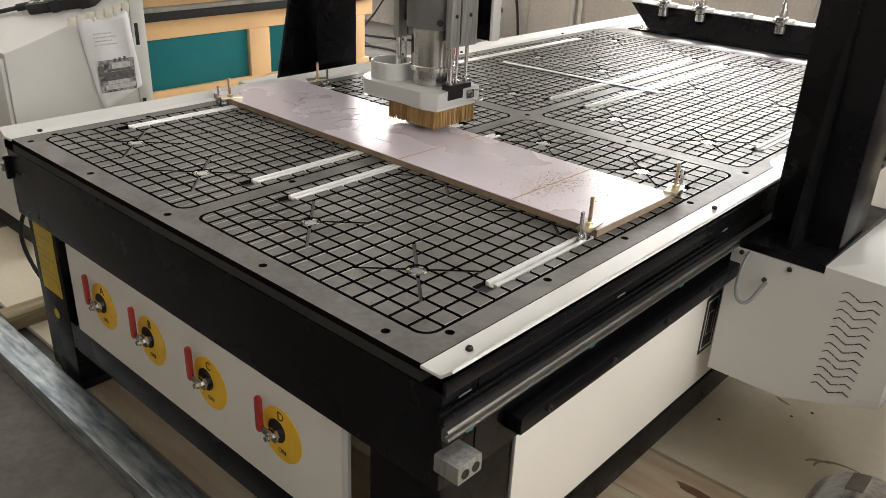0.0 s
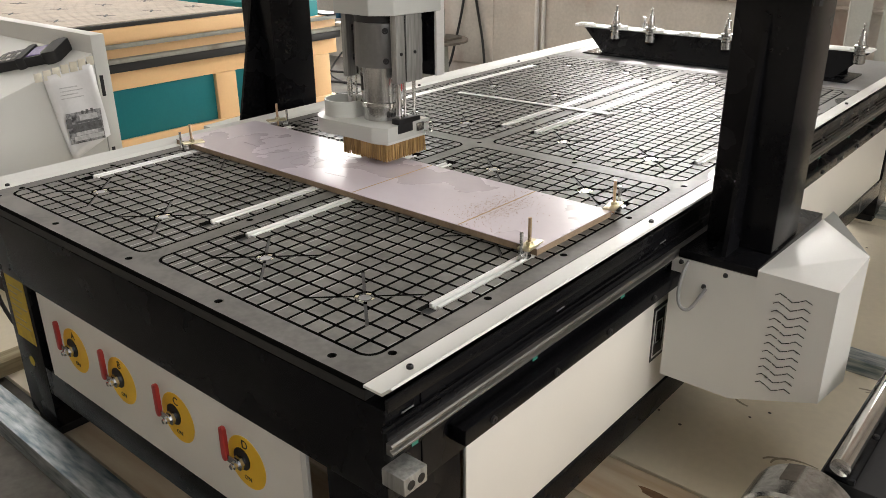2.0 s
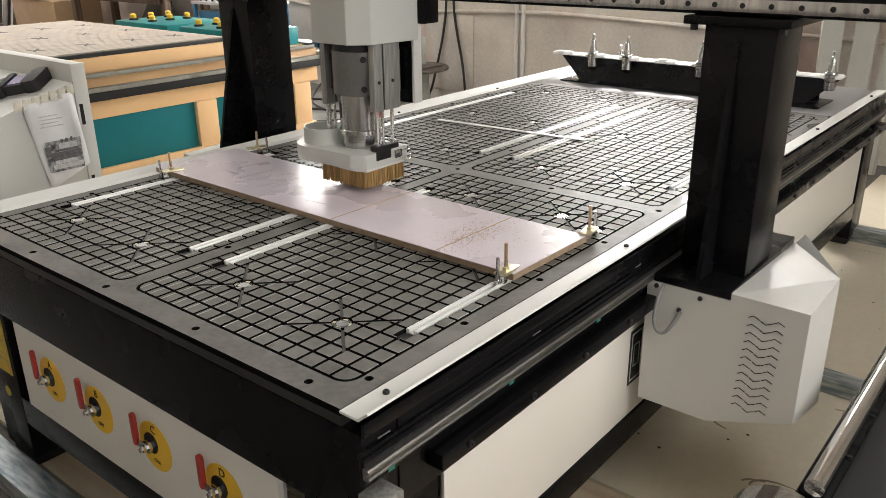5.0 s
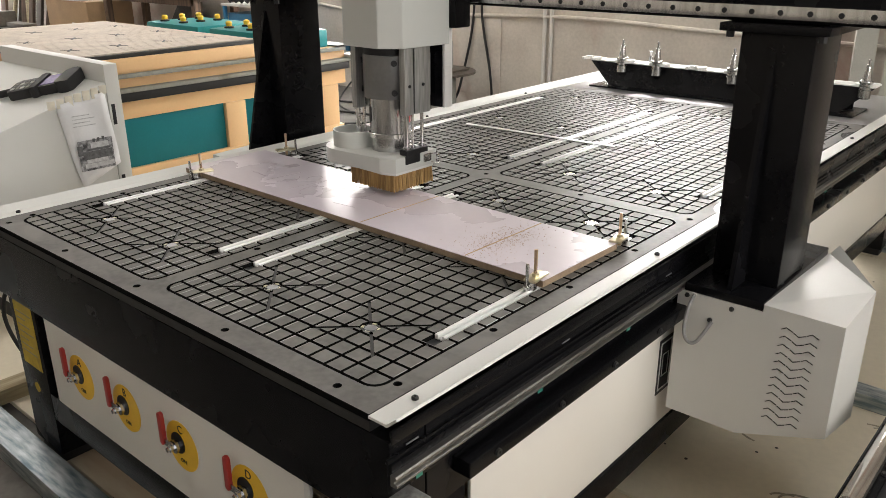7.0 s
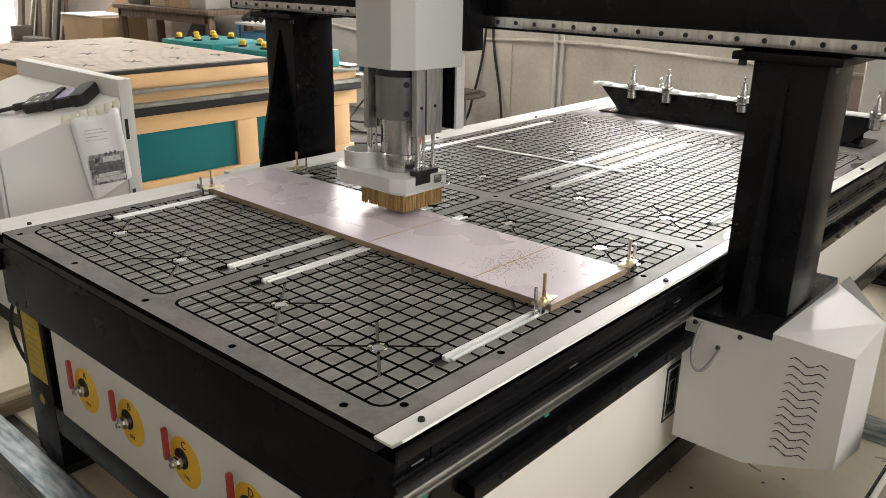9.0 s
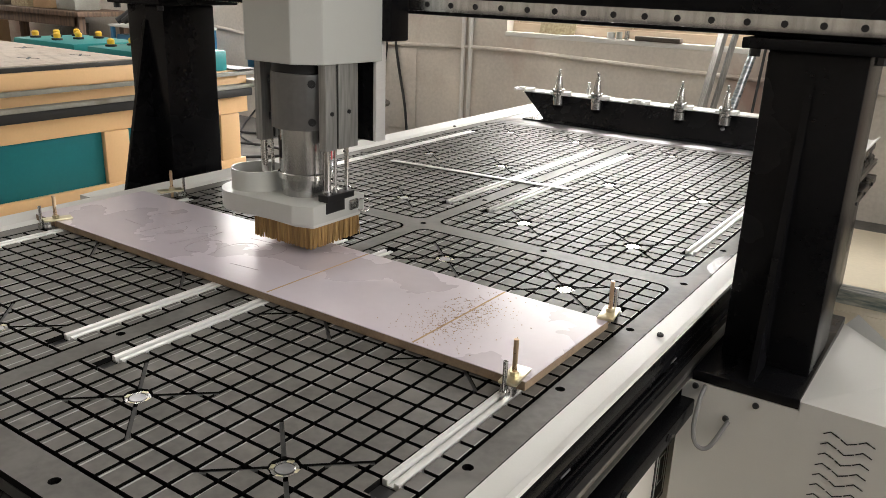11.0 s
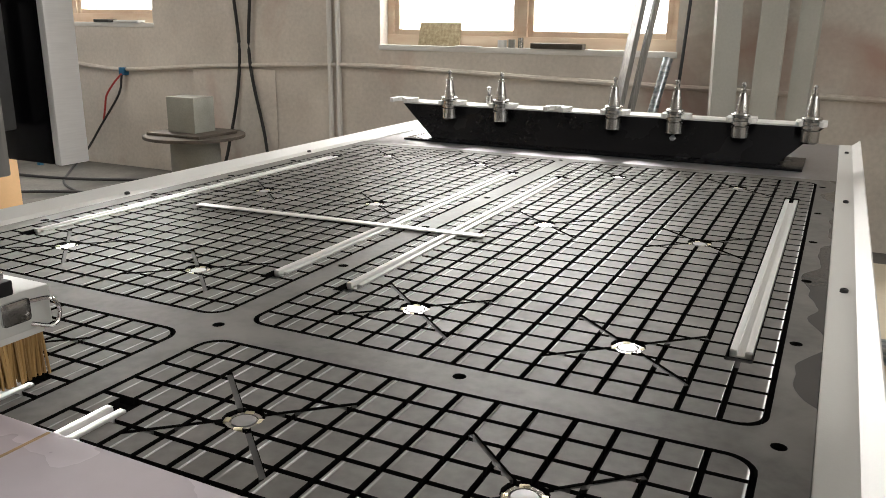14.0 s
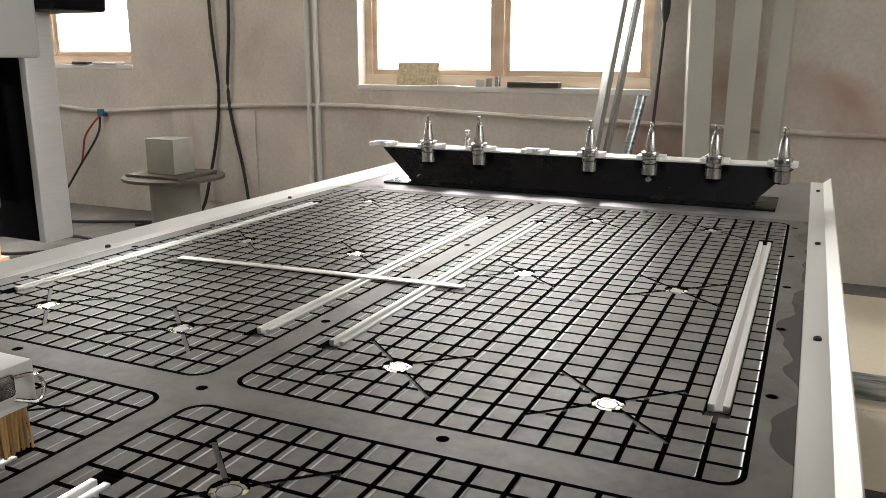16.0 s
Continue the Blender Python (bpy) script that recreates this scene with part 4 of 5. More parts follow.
part("air_fitting", box(-0.124, -0.108, -0.056, -0.040, 1.182, 1.206, 0.003), BLUE, head, "blue air fitting")
part("air_hose", cable([(-0.116, -0.048, 1.206), (-0.122, -0.052, 1.235), (-0.126, -0.02, 1.26), (-0.118, 0.05, 1.27)], 0.004), BLUE, head, "thin blue air hose")
part("air_fitting", box(0.096, 0.104, -0.030, -0.022, 0.994, 1.0145, 0.002), RED, head, "red air fitting")
part("latch_plate", box(0.1082, 0.1128, 0.026, 0.058, 0.866, 0.890, 0.004), STEEL, head, "steel toggle latch")
part("latch_loop", cable([(0.113, 0.058, 0.886), (0.126, 0.070, 0.888), (0.128, 0.078, 0.878), (0.128, 0.078, 0.866), (0.126, 0.070, 0.858), (0.113, 0.056, 0.862)], 0.0022), STEEL, head, "bent steel wire latch loop")
# dust foot: a white plate with a round hose port, and a bristle skirt under it
plan = [(0.108, 0.085), (-0.09, 0.085)] + [(-0.125 + 0.087 * math.cos(radians(a)), -0.035 + 0.087 * math.sin(radians(a))) for a in range(110, 276, 9)] + [(0.060, -0.112), (0.108, -0.092)]
foot = part("dust_foot", prism(plan, 0.853, 0.8965, 0.003), HEAD_W, head, "white plastic dust foot plate", smooth=True)
part("foot_rim", prism([(0.100, 0.080), (-0.088, 0.080), (-0.100, 0.02), (-0.096, -0.088), (0.056, -0.098), (0.100, -0.084)], 0.843, 0.8528, 0.002), GREYWHITE, head)
part("hose_port", lathe([(0.0635, 0.8962), (0.0635, 0.945), (0.0600, 0.945), (0.0600, 0.899), (0, 0.899)], 40, None, pose(-0.125, -0.035, 0)), HEAD_W, head, "white round hose port")
part("collet_nut", lathe([(0, 0.823), (0.019, 0.823), (0.026, 0.828), (0.026, 0.846), (0.024, 0.850), (0.024, 0.929), (0, 0.929)], 12), STEEL, head, "fluted steel collet nut")
part("cutter", lathe([(0, 0.782), (0.004, 0.784), (0.004, 0.808), (0.009, 0.8225), (0, 0.8225)], 10), PLATE, head, "slim router cutter")
br = bmesh.new()
random.seed(5)
for side in range(4):
    nb = 60
    for k in range(nb):
        for lay in range(2):
            u = (k + random.random() * 0.7) / nb - 0.5
            w, d = 0.180, 0.165
            inset = 0.006 * lay
            if side < 2:
                x, y = u * w, (d / 2 - inset) * (1 if side else -1)
            else:
                x, y = (w / 2 - inset) * (1 if side > 2 else -1), u * d
            lean = random.uniform(-0.004, 0.004)
            r = random.uniform(0.0013, 0.0024)
            rod((x, y, 0.8428), (x + lean * (1 if side < 2 else .4), y + lean * (.4 if side < 2 else 1), 0.7905 + random.uniform(0, 0.004)), r, br, 5)
part("bristle_skirt", br, BRISTLE, head, "golden brown bristle skirt")
part("bristle_core", box(-0.082, 0.082, -0.0745, 0.0745, 0.8, 0.8425), BRISTLE, head)

# ---- board and clamps ----
BX, BY, BT = -0.045, 0.797, -1.0
board = thing("workpiece_board", "lilac laminated fibreboard strip with cut grooves and wood dust", "board", (BX, BY, B), turn=BT)
part("core", box(-0.727, 0.727, -0.160, 0.160, 0.0018, 0.0172, 0.0005), MDF, board, "brown fibreboard core", smooth=False)
part("top_film", box(-0.7275, 0.7275, -0.1605, 0.1605, 0.0172, 0.0190, 0.0005), PINK, board, "glossy lilac laminate", smooth=False)
for x0 in (0.125, 0.495):
    part("cut_groove", box(x0, x0 + .004, -0.158, 0.158, 0.0190, 0.0194), CUT, board, "bare wood cut line")
random.seed(11)
du = bmesh.new()
for k in range(650):
    x, y = random.gauss(0.50, 0.040), random.gauss(-0.02, 0.070)
    if abs(y) < 0.155:
        r = random.uniform(0.0005, 0.0014)
        prism([(x + r, y), (x, y + r), (x - r, y), (x, y - r * .8)], 0.0190, 0.0190 + r * .8, 0, du)
part("wood_dust", du, DUST, board, "scattered brown wood dust", smooth=False)["kind"] = "stuff"
# faint test engraving: loops and strokes
eng = bmesh.new()
for cx, cy, r, a0, a1 in ((-0.20, -0.05, 0.034, 40, 330), (-0.36, -0.02, 0.03, -100, 100), (-0.30, 0.04, 0.02, 0, 300), (-0.12, -0.02, 0.04, 60, 250), (-0.06, 0.03, 0.03, -60, 120), (-0.47, 0.03, 0.03, 80, 280)):
    pts = [(cx + r * math.cos(radians(a)), cy + 1.4 * r * math.sin(radians(a))) for a in range(a0, a1, 20)]
    for p, q in zip(pts, pts[1:]):
        stroke(eng, p, q, 0.0012, 0.0004, pose(0, 0, 0.0190))
for p, q in (((-0.40, -0.08), (-0.385, 0.06)), ((-0.27, -0.09), (-0.25, 0.05)), ((-0.25, 0.05), (-0.235, -0.06)), ((-0.16, 0.06), (-0.08, 0.07)), ((-0.52, -0.04), (-0.44, -0.045)), ((-0.06, -0.09), (0.02, -0.08))):
    stroke(eng, p, q, 0.0012, 0.0004, pose(0, 0, 0.0190))
part("engraving", eng, PENCIL, board, "faint engraved loops and strokes", smooth=False)["kind"] = "stuff"


def clamp(x, y, turn, tall):
    ob = thing("hold_down_clamp", "zinc plated hold-down clamp bolted beside the board" , "clamp", (x, y, B), group="clamps holding the board", turn=turn)
    part("strap", box(-0.016, 0.016, -0.018, 0.050, 0.0195, 0.0245, 0.0015), BRASS, ob, "yellow zinc strap")
    part("packer", box(-0.012, 0.012, -0.018, -0.002, 0.0018, 0.0193, 0.001), STEEL, ob)
    part("stud", rod((0, 0.012, 0.002), (0, 0.012, tall), 0.0042), COPPER, ob, "coppery threaded stud")
    part("stud", rod((-0.003, -0.022, 0.002), (-0.003, -0.022, tall * 0.72), 0.0040), STEEL, ob)
    part("nut", lathe([(0, 0), (0.0085, 0), (0.0085, 0.007), (0, 0.007)], 6, None, pose(0, 0.012, 0.025)), BRASS, ob)
    part("nut", lathe([(0, 0), (0.0085, 0), (0.0085, 0.009), (0, 0.009)], 6, None, pose(-0.003, -0.022, 0.002)), STEEL, ob)
    return ob


clamp(0.660, 0.612, 8, 0.088)
clamp(0.672, 0.985, 180 + 10, 0.088)
clamp(-0.690, 0.640, -20, 0.082)
clamp(-0.700, 1.030, 160, 0.080)
bar = single("flat_steel_bar", box(-0.34, 0.34, -0.0105, 0.0105, 0.0, 0.003, 0.001), ALU, "thin aluminium flat bar lying across the bed", "flat bar")
bar.matrix_world = pose(-0.200, 1.868, B + 0.0018, 0, 0, 4.0)

# ---- control cabinet ----
cab = thing("control_cabinet", "white steel control cabinet with a sloping console", "cabinet", (-1.62, 0, 0))
TOSIDE = Matrix(((0, 0, 1, 0), (1, 0, 0, 0), (0, 1, 0, 0), (0, 0, 0, 1)))
prof = [(0.345, 0.10), (0.345, 0.800), (0.835, 0.950), (0.835, 0.10)]
part("body", prism(prof, -1.0, 0.0, 0.004, None, TOSIDE), WHITE, cab, "white powder-coated cabinet body", smooth=False)
part("plinth", box(-0.98, -0.015, 0.365, 0.88, 0.006, 0.0995, 0.003), BLACK_MATT, cab, "black plinth")
part("back_panel", box(-1.0, 0.004, 0.836, 0.895, 0.10, 1.022, 0.004), WHITE, cab)
part("vent_slot", box(0.0042, 0.0052, 0.846, 0.861, 0.775, 0.86), BLACK_MATT, cab)
part("vent_slot", box(0.0042, 0.0052, 0.846, 0.861, 0.53, 0.56), BLACK_MATT, cab)
part("cabinet_screw", lathe([(0, 0), (0.008, 0), (0.006, 0.004), (0, 0.005)], 12, None, pose(0.0002, 0.80, 0.915, 0, 90, 0)), STEEL, cab)
part("door_flange", box(-0.99, -0.01, 0.330, 0.3445, 0.12, 0.780, 0.004), WHITE, cab, "white front door")
part("key_lock", lathe([(0, 0), (0.016, 0), (0.016, 0.008), (0.011, 0.008), (0.011, 0.004), (0, 0.004)], 16, None, pose(-0.50, 0.56, 0.8655, 17.0, 0, 0)), BRASS, cab, "brass key lock")

SLOPE = pose(-1.62, 0.44, 0.8295, 17.0, 0, 0)
pend = thing("handheld_controller", "black handheld controller with violet display resting on the console", "controller")
pend.matrix_world = SLOPE @ pose(-0.245, 0.275, 0.0, 0, 0, -52) @ Matrix.Scale(1.38, 4)
part("case", prism(rounded(-0.045, 0.045, -0.10, 0.085, 0.012), 0.0, 0.028, 0.004), RUBBER, pend, "black rubber-edged case")
part("end_bumper", prism(rounded(-0.056, 0.056, 0.062, 0.108, 0.012), 0.0, 0.036, 0.004), RUBBER, pend)
part("end_bumper", prism(rounded(-0.056, 0.056, -0.02, 0.004, 0.006), 0.0, 0.034, 0.003), RUBBER, pend)
part("display", box(-0.036, 0.036, 0.008, 0.058, 0.0282, 0.0300), SCREEN, pend, "violet display")
for i in range(4):
    for j in range(4):
        part("key", box(-0.034 + i * 0.018, -0.021 + i * 0.018, -0.090 + j * 0.016, -0.079 + j * 0.016, 0.0282, 0.0305, 0.001), (CABLE_G, STAND, CABLE_G, GREYWHITE)[(i + 2 * j) % 4], pend)
part("strain_relief", rod((0, -0.10, 0.014), (0, -0.15, 0.012), 0.011), RUBBER, pend)
part("lead", cable([(0, -0.15, 0.012), (0.005, -0.20, 0.010), (0.0, -0.26, 0.006), (-0.03, -0.34, 0.008)], 0.0065), RUBBER, pend, "black lead")

sheet = thing("taped_sheet", "crumpled white paper sheet with a grey machine picture, taped up", "paper sheet", (-1.6135, 0, 0))
sh = bmesh.new()
random.seed(21)
N, M = 8, 10
grid = []
for j in range(M + 1):
    v = j / M
    for i in range(N + 1):
        u = i / N
        y = 0.615 + 0.04 * v * (1 - u) + u * (0.205 + 0.01 * v) + 0.015 * v
        z = 0.888 + 0.028 * u - v * (0.345 - 0.045 * u)
        x = 0.004 + 0.010 * v * abs(math.sin(3.1 * u + 1.2 * v)) + 0.006 * math.sin(7 * v + 2.5 * u) * v + 0.0035 * math.sin(9 * u - 4 * v)
        grid.append(sh.verts.new((x, y, z)))
for j in range(M):
    for i in range(N):
        q = j * (N + 1) + i
        sh.faces.new((grid[q], grid[q + 1], grid[q + N + 2], grid[q + N + 1]))
paper = part("paper", sh, PAPER, sheet)
mod = paper.modifiers.new("thickness", 'SOLIDIFY')
mod.thickness = 0.0008
for k in range(7):
    y = 0.585 + k * 0.036
    part("tape", box(0.0035, 0.0062, y, y + 0.030, 0.872 + k * 0.006 - 0.004 * (k % 3), 0.906 + k * 0.006, 0.0008), TAPE, sheet, "torn yellowed masking tape")
XP = 0.0165
PICTURE = paint("grainy_print", (0.30, 0.30, 0.31), 0.7, vary=0.85, scale=55, fine=160, bump=0, stain=(0.05, 0.05, 0.055), stain_at=0.5)
part("print_picture", box(XP - .0008, XP - .0001, 0.672, 0.818, 0.610, 0.735), PICTURE, sheet, "grey printed machine picture")
for y0, y1, z0, z1, mt in ((0.705, 0.805, 0.690, 0.698, INK), (0.690, 0.812, 0.655, 0.688, INK), (0.700, 0.790, 0.640, 0.655, INK_L), (0.725, 0.80, 0.700, 0.722, INK_L), (0.668, 0.690, 0.675, 0.715, INK), (0.69, 0.815, 0.62, 0.638, INK_L), (0.735, 0.745, 0.724, 0.738, INK), (0.755, 0.765, 0.726, 0.740, INK), (0.775, 0.785, 0.728, 0.742, INK)):
    part("print_block", box(XP, XP + .0008, y0, y1, z0, z1), mt, sheet)
for k in range(4):
    part("print_line", box(XP - .003, XP - .002, 0.668, 0.74 + 0.02 * (k % 2), 0.835 - k * 0.014, 0.839 - k * 0.014), INK_L, sheet)

# ---- second machine ----
mach = thing("second_router", "peach and teal router machine with a dusty slatted bed", "router machine", (-2.2, 0, 0))
part("frame", box(-1.75, 0.0, 0.93, 2.05, 0.885, 0.955, 0.004), PEACH, mach, "peach enamel upper frame")
part("frame", box(-1.75, -0.02, 0.93, 2.70, 0.655, 0.8845, 0.004), PEACH, mach)
part("frame", box(-1.75, -0.005, 0.93, 2.66, 0.30, 0.405, 0.004), PEACH, mach)
part("rail", box(0.0, 0.028, 0.93, 2.76, 0.862, 0.882, 0.003), STAND, mach, "grey steel guide rail")
part("rail", box(-0.019, 0.03, 0.93, 2.76, 0.792, 0.812, 0.003), STAND, mach)
part("rail_bed", box(-0.019, 0.022, 0.93, 2.70, 0.748, 0.790, 0.003), BLACK_MATT, mach)
for y0 in (0.95, 1.80, 2.50):
    part("post", box(-0.14, -0.012, y0, y0 + 0.13, -0.012, 0.6545, 0.004), PEACH, mach)
for y0, y1 in ((1.085, 1.795), (1.935, 2.495)):
    part("panel", box(-0.06, -0.030, y0, y1, 0.4055, 0.6545, 0.002), TEAL, mach, "teal enamel side panel")
part("bed_edge", box(-1.72, -0.01, 0.93, 2.05, 0.9555, 0.975, 0.002), BED_EDGE, mach, "dark bed edge")
for k in range(34):
    x = -1.69 + k * 0.049
    part("bed_slat", box(x, x + 0.043, 0.94, 2.03, 0.9755, 0.981), WOODBED, mach)
for i in range(3):
    for j in range(4):
        for a in (35, -35):
            part("bed_cross", stroke(bmesh.new(), (-0.05, 0), (0.05, 0), 0.012, 0.001 if a > 0 else .0013, pose(-0.30 - i * 0.5, 1.12 + j * 0.26, 0.9812, 0, 0, a)), BLACK_MATT, mach)
for x0, y0 in ((-0.62, 2.14), (-1.34, 2.14)):
    bx = part("valve_box", box(x0, x0 + 0.60, y0, y0 + 0.43, 0.8855, 0.992, 0.014), TEAL_L, mach, "light teal valve box with round knobs")
    for k in range(6):
        kx, ky = x0 + 0.10 + (k % 2) * 0.22, y0 + 0.08 + (k // 2) * 0.13
        part("valve_knob", lathe([(0, 0), (0.030, 0), (0.030, 0.010), (0.016, 0.012), (0, 0.012)], 16, None, pose(kx, ky, 0.9925)), BLACK_MATT, bx)
        part("knob_cap", lathe([(0, 0.0), (0.018, 0.0), (0.020, 0.02), (0.012, 0.028), (0, 0.03)], 16, None, pose(kx, ky, 1.0048)), YELLOW, bx, "yellow knob cap")
part("end_bracket", box(-0.06, 0.05, 2.701, 2.78, 0.80, 0.83, 0.004), GREYWHITE, mach)
part("end_plate", box(-1.75, 0.03, 2.60, 2.72, 0.8855, 0.893), BLACK_MATT, mach)

# ---- rotary axis beside the machine ----
rot = thing("rotary_axis", "black rotary axis bed with chrome rail and a steel lathe chuck", "rotary axis")
part("bed_beam", box(1.305, 1.56, 0.72, 3.40, 0.245, 0.425, 0.006), BLACK_MATT, rot, "black steel bed beam")
part("rail_block", box(1.312, 1.372, 0.72, 3.40, 0.4255, 0.438, 0.003), BLACK, rot)
part("shaft_rail", rod((1.342, 0.72, 0.4575), (1.342, 3.40, 0.4575), 0.0195, None, 24), CHROME, rot, "chromed round shaft rail")
for k in range(12):
    for x in (1.318, 1.366):
        part("rail_screw", lathe([(0, 0), (0.006, 0), (0.006, 0.006), (0, 0.006)], 10, None, pose(x, 0.90 + k * 0.2, 0.438)), BLACK_MATT, rot)
for y in (0.95, 3.2):
    part("foot", box(1.33, 1.53, y, y + 0.14, 0.0062, 0.2445, 0.006), BLACK_MATT, rot)
part("head_stock", box(1.24, 1.38, 0.711, 0.7195, 0.275, 0.40, 0.003), BLACK, rot)
ch = part("chuck", lathe([(0.030, -0.115), (0.102, -0.115), (0.108, -0.109), (0.108, 0.0), (0.096, 0.004), (0.096, 0.02), (0, 0.02)], 56, None, pose(1.300, 0.690, 0.345, -90)), STEEL, rot, "brushed steel lathe chuck")
part("chuck_face", lathe([(0, -0.1155), (0.070, -0.1155), (0.070, -0.1165), (0, -0.1165)], 48, None, pose(1.300, 0.690, 0.345, -90)), BLACK_MATT, ch)
for a in (75, 195, 315):
    jaw = box(-0.016, 0.016, -0.060, -0.002, 0.096, 0.1092, 0.001)
    jaw.transform(pose(1.300, 0.690, 0.345) @ pose(0, 0, 0, 0, a - 90, 0))
    part("jaw_slot", jaw, RUST, ch)

# ---- along the back wall ----
YW = ROOM_Y1
# conduit pipe on the wall
single("wall_conduit", cable([(-6.6, YW - .02, 0.90), (-5.6, YW - .018, 0.865), (-4.9, YW - .018, 0.80), (-4.4, YW - .018, 0.775), (-3.5, YW - .018, 0.83), (-2.2, YW - .018, 0.875), (-0.9, YW - .018, 0.84), (0.3, YW - .018, 0.815), (1.2, YW - .018, 0.80), (3.3, YW - .018, 0.80)], 0.016), WALL, "painted conduit pipe running along the plaster wall", "conduit")
for x in (-2.47, -2.40):
    single("wall_conduit", rod((x, YW - .02, 0.0), (x, YW - .02, 2.6), 0.018), CEIL, "white vertical conduit pipe on the wall", "conduit", group="vertical conduits")


def leaning(name, lo, hi, w, d, material, label, category, group="", grooves=0):
    lo, hi = Vector(lo), Vector(hi)
    ax = (hi - lo)
    m = Matrix.Translation(lo) @ ax.to_track_quat("Z", "X").to_matrix().to_4x4()
    ob = thing(name, label, category, group=group)
    ln = ax.length
    t = 0.004
    bm = bmesh.new()
    if grooves:
        box(-d / 2, d / 2, -w / 2, w / 2, 0, ln, 0.001, bm)
        for k in range(grooves):
            y = -w / 2 + w * (k + 1) / (grooves + 1)
            box(-d / 2 - .002, -d / 2 + .001, y + .009, y + w / (grooves + 1) - .009, 0, ln, 0.0006, bm)
        box(-d / 2 - .002, -d / 2 + .001, -w / 2, -w / 2 + w / (grooves + 1) - .009, 0, ln, 0.0006, bm)
    else:
        box(-d / 2, d / 2, -w / 2, -w / 2 + t, 0, ln, 0.0008, bm)
        box(-d / 2, d / 2, w / 2 - t, w / 2, 0, ln, 0.0008, bm)
        box(d / 2 - t, d / 2, -w / 2 + t, w / 2 - t, 0, ln, 0, bm)
    bm.transform(m)
    part("profile", bm, material, ob, smooth=False)
    return ob


leaning("leaning_profile", (-0.47, 4.95, 0.0), (-0.18, 5.22, 2.35), 0.075, 0.03, GREY_ALU, "grey aluminium extrusion leaning against the wall", "aluminium profile", "leaning profiles", 2)
leaning("leaning_profile", (-0.40, 4.93, 0.0), (-0.10, 5.22, 2.25), 0.03, 0.03, GREY_ALU, "slim aluminium extrusion leaning against the wall", "aluminium profile", "leaning profiles", 1)
leaning("leaning_channel", (0.20, 4.98, 0.0), (0.10, 5.20, 2.6), 0.13, 0.05, CHANNEL_W, "white painted steel channel leaning against the wall", "steel channel", "white channels")
leaning("leaning_channel", (0.38, 4.96, 0.0), (0.38, 5.18, 2.7), 0.13, 0.06, CHANNEL_W, "white painted steel channel leaning against the wall", "steel channel", "white channels")
leaning("leaning_channel", (0.53, 4.99, 0.0), (0.58, 5.20, 2.7), 0.10, 0.05, CHANNEL_W, "narrow white steel channel leaning against the wall", "steel channel", "white channels")
single("steel_pipe", rod((-0.32, 4.95, 0.0), (-0.16, 5.2, 0.985), 0.027, None, 24), GALV, "short galvanised steel pipe leaning on the wall", "pipe")
pole = thing("black_pole", "thin black pole with a padded top leaning on the wall", "pole")
part("shaft", rod((-0.10, 5.00, 0.0), (-0.06, 5.22, 1.46), 0.009), RUBBER, pole)
part("pad", lathe([(0, 0), (0.012, 0), (0.024, 0.05), (0.026, 0.11), (0.018, 0.14), (0, 0.145)], 14, None, pose(-0.062, 5.215, 1.39)), RUBBER, pole)
# things on the sill
sl = single("offcut_panel", box(-0.15, 0.15, -0.006, 0.006, 0, 0.15, 0.002), TIMBER, "pale wood offcut leaning on the window", "offcut")
sl.matrix_world = pose(-1.68, YW + 0.075, 1.0165, -14, 0, 0)
single("paper_scrap", box(-1.52, -1.36, YW - 0.02, YW + 0.06, 1.0165, 1.022, 0.002), PAPER, "white paper scrap lying on the sill", "paper")
for x, r, h, mt in ((-1.21, 0.028, 0.045, GREYWHITE), (-1.145, 0.022, 0.05, STAND), (-1.085, 0.018, 0.062, STEEL)):
    single("small_jar", lathe([(0, 0), (r, 0), (r, h), (r * .85, h), (r * .85, h * .3), (0, h * .3)], 18, None, pose(x, YW + .02, 1.0165)), mt, "small worn tin standing on the window sill", "tin", group="tins on the sill")
single("dark_bar", box(-1.01, -0.68, YW - 0.02, YW + 0.05, 1.0165, 1.049, 0.004), RUST, "dark metal bar lying on the window sill", "bar")
for x0, x1, h, mt in ((-5.50, -5.18, 0.035, PAPER), (-4.72, -4.55, 0.022, BED_EDGE), (-4.50, -4.25, 0.018, GREYWHITE)):
    single("sill_clutter", box(x0, x1, YW - .02, YW + .07, 1.1345, 1.1345 + h, 0.006), mt, "flat scrap of material lying on the sill", "scrap", group="scraps on the sill")
sl2 = single("wood_offcut", box(-0.13, 0.13, -0.02, 0.02, 0, 0.2, 0.003), TIMBER, "block of raw wood leaning on the window", "offcut")
sl2.matrix_world = pose(-5.62, YW + .06, 1.1345, -8, 0, 0)
# hanging leads
lead = thing("hanging_lead", "red and black leads hanging from a wall socket", "cable")
part("socket", box(-4.46, -4.40, YW - 0.05, YW, 0.73, 0.79, 0.006), BLUE, lead, "blue wall socket")
part("red_lead", cable([(-4.43, YW - .05, 0.74), (-4.52, YW - .06, 0.66), (-4.62, YW - .05, 0.56), (-4.65, YW - .05, 0.46), (-4.68, YW - .05, 0.36)], 0.008), RED, lead, "frayed red lead")
part("black_lead", cable([(-4.43, YW - .05, 0.73), (-4.46, YW - .07, 0.58), (-4.66, YW - .10, 0.32), (-4.78, YW - .16, 0.12), (-4.70, YW - .4, 0.0), (-4.3, YW - .8, -0.002), (-3.9, YW - 1.0, -0.002)], 0.009), RUBBER, lead, "black lead")
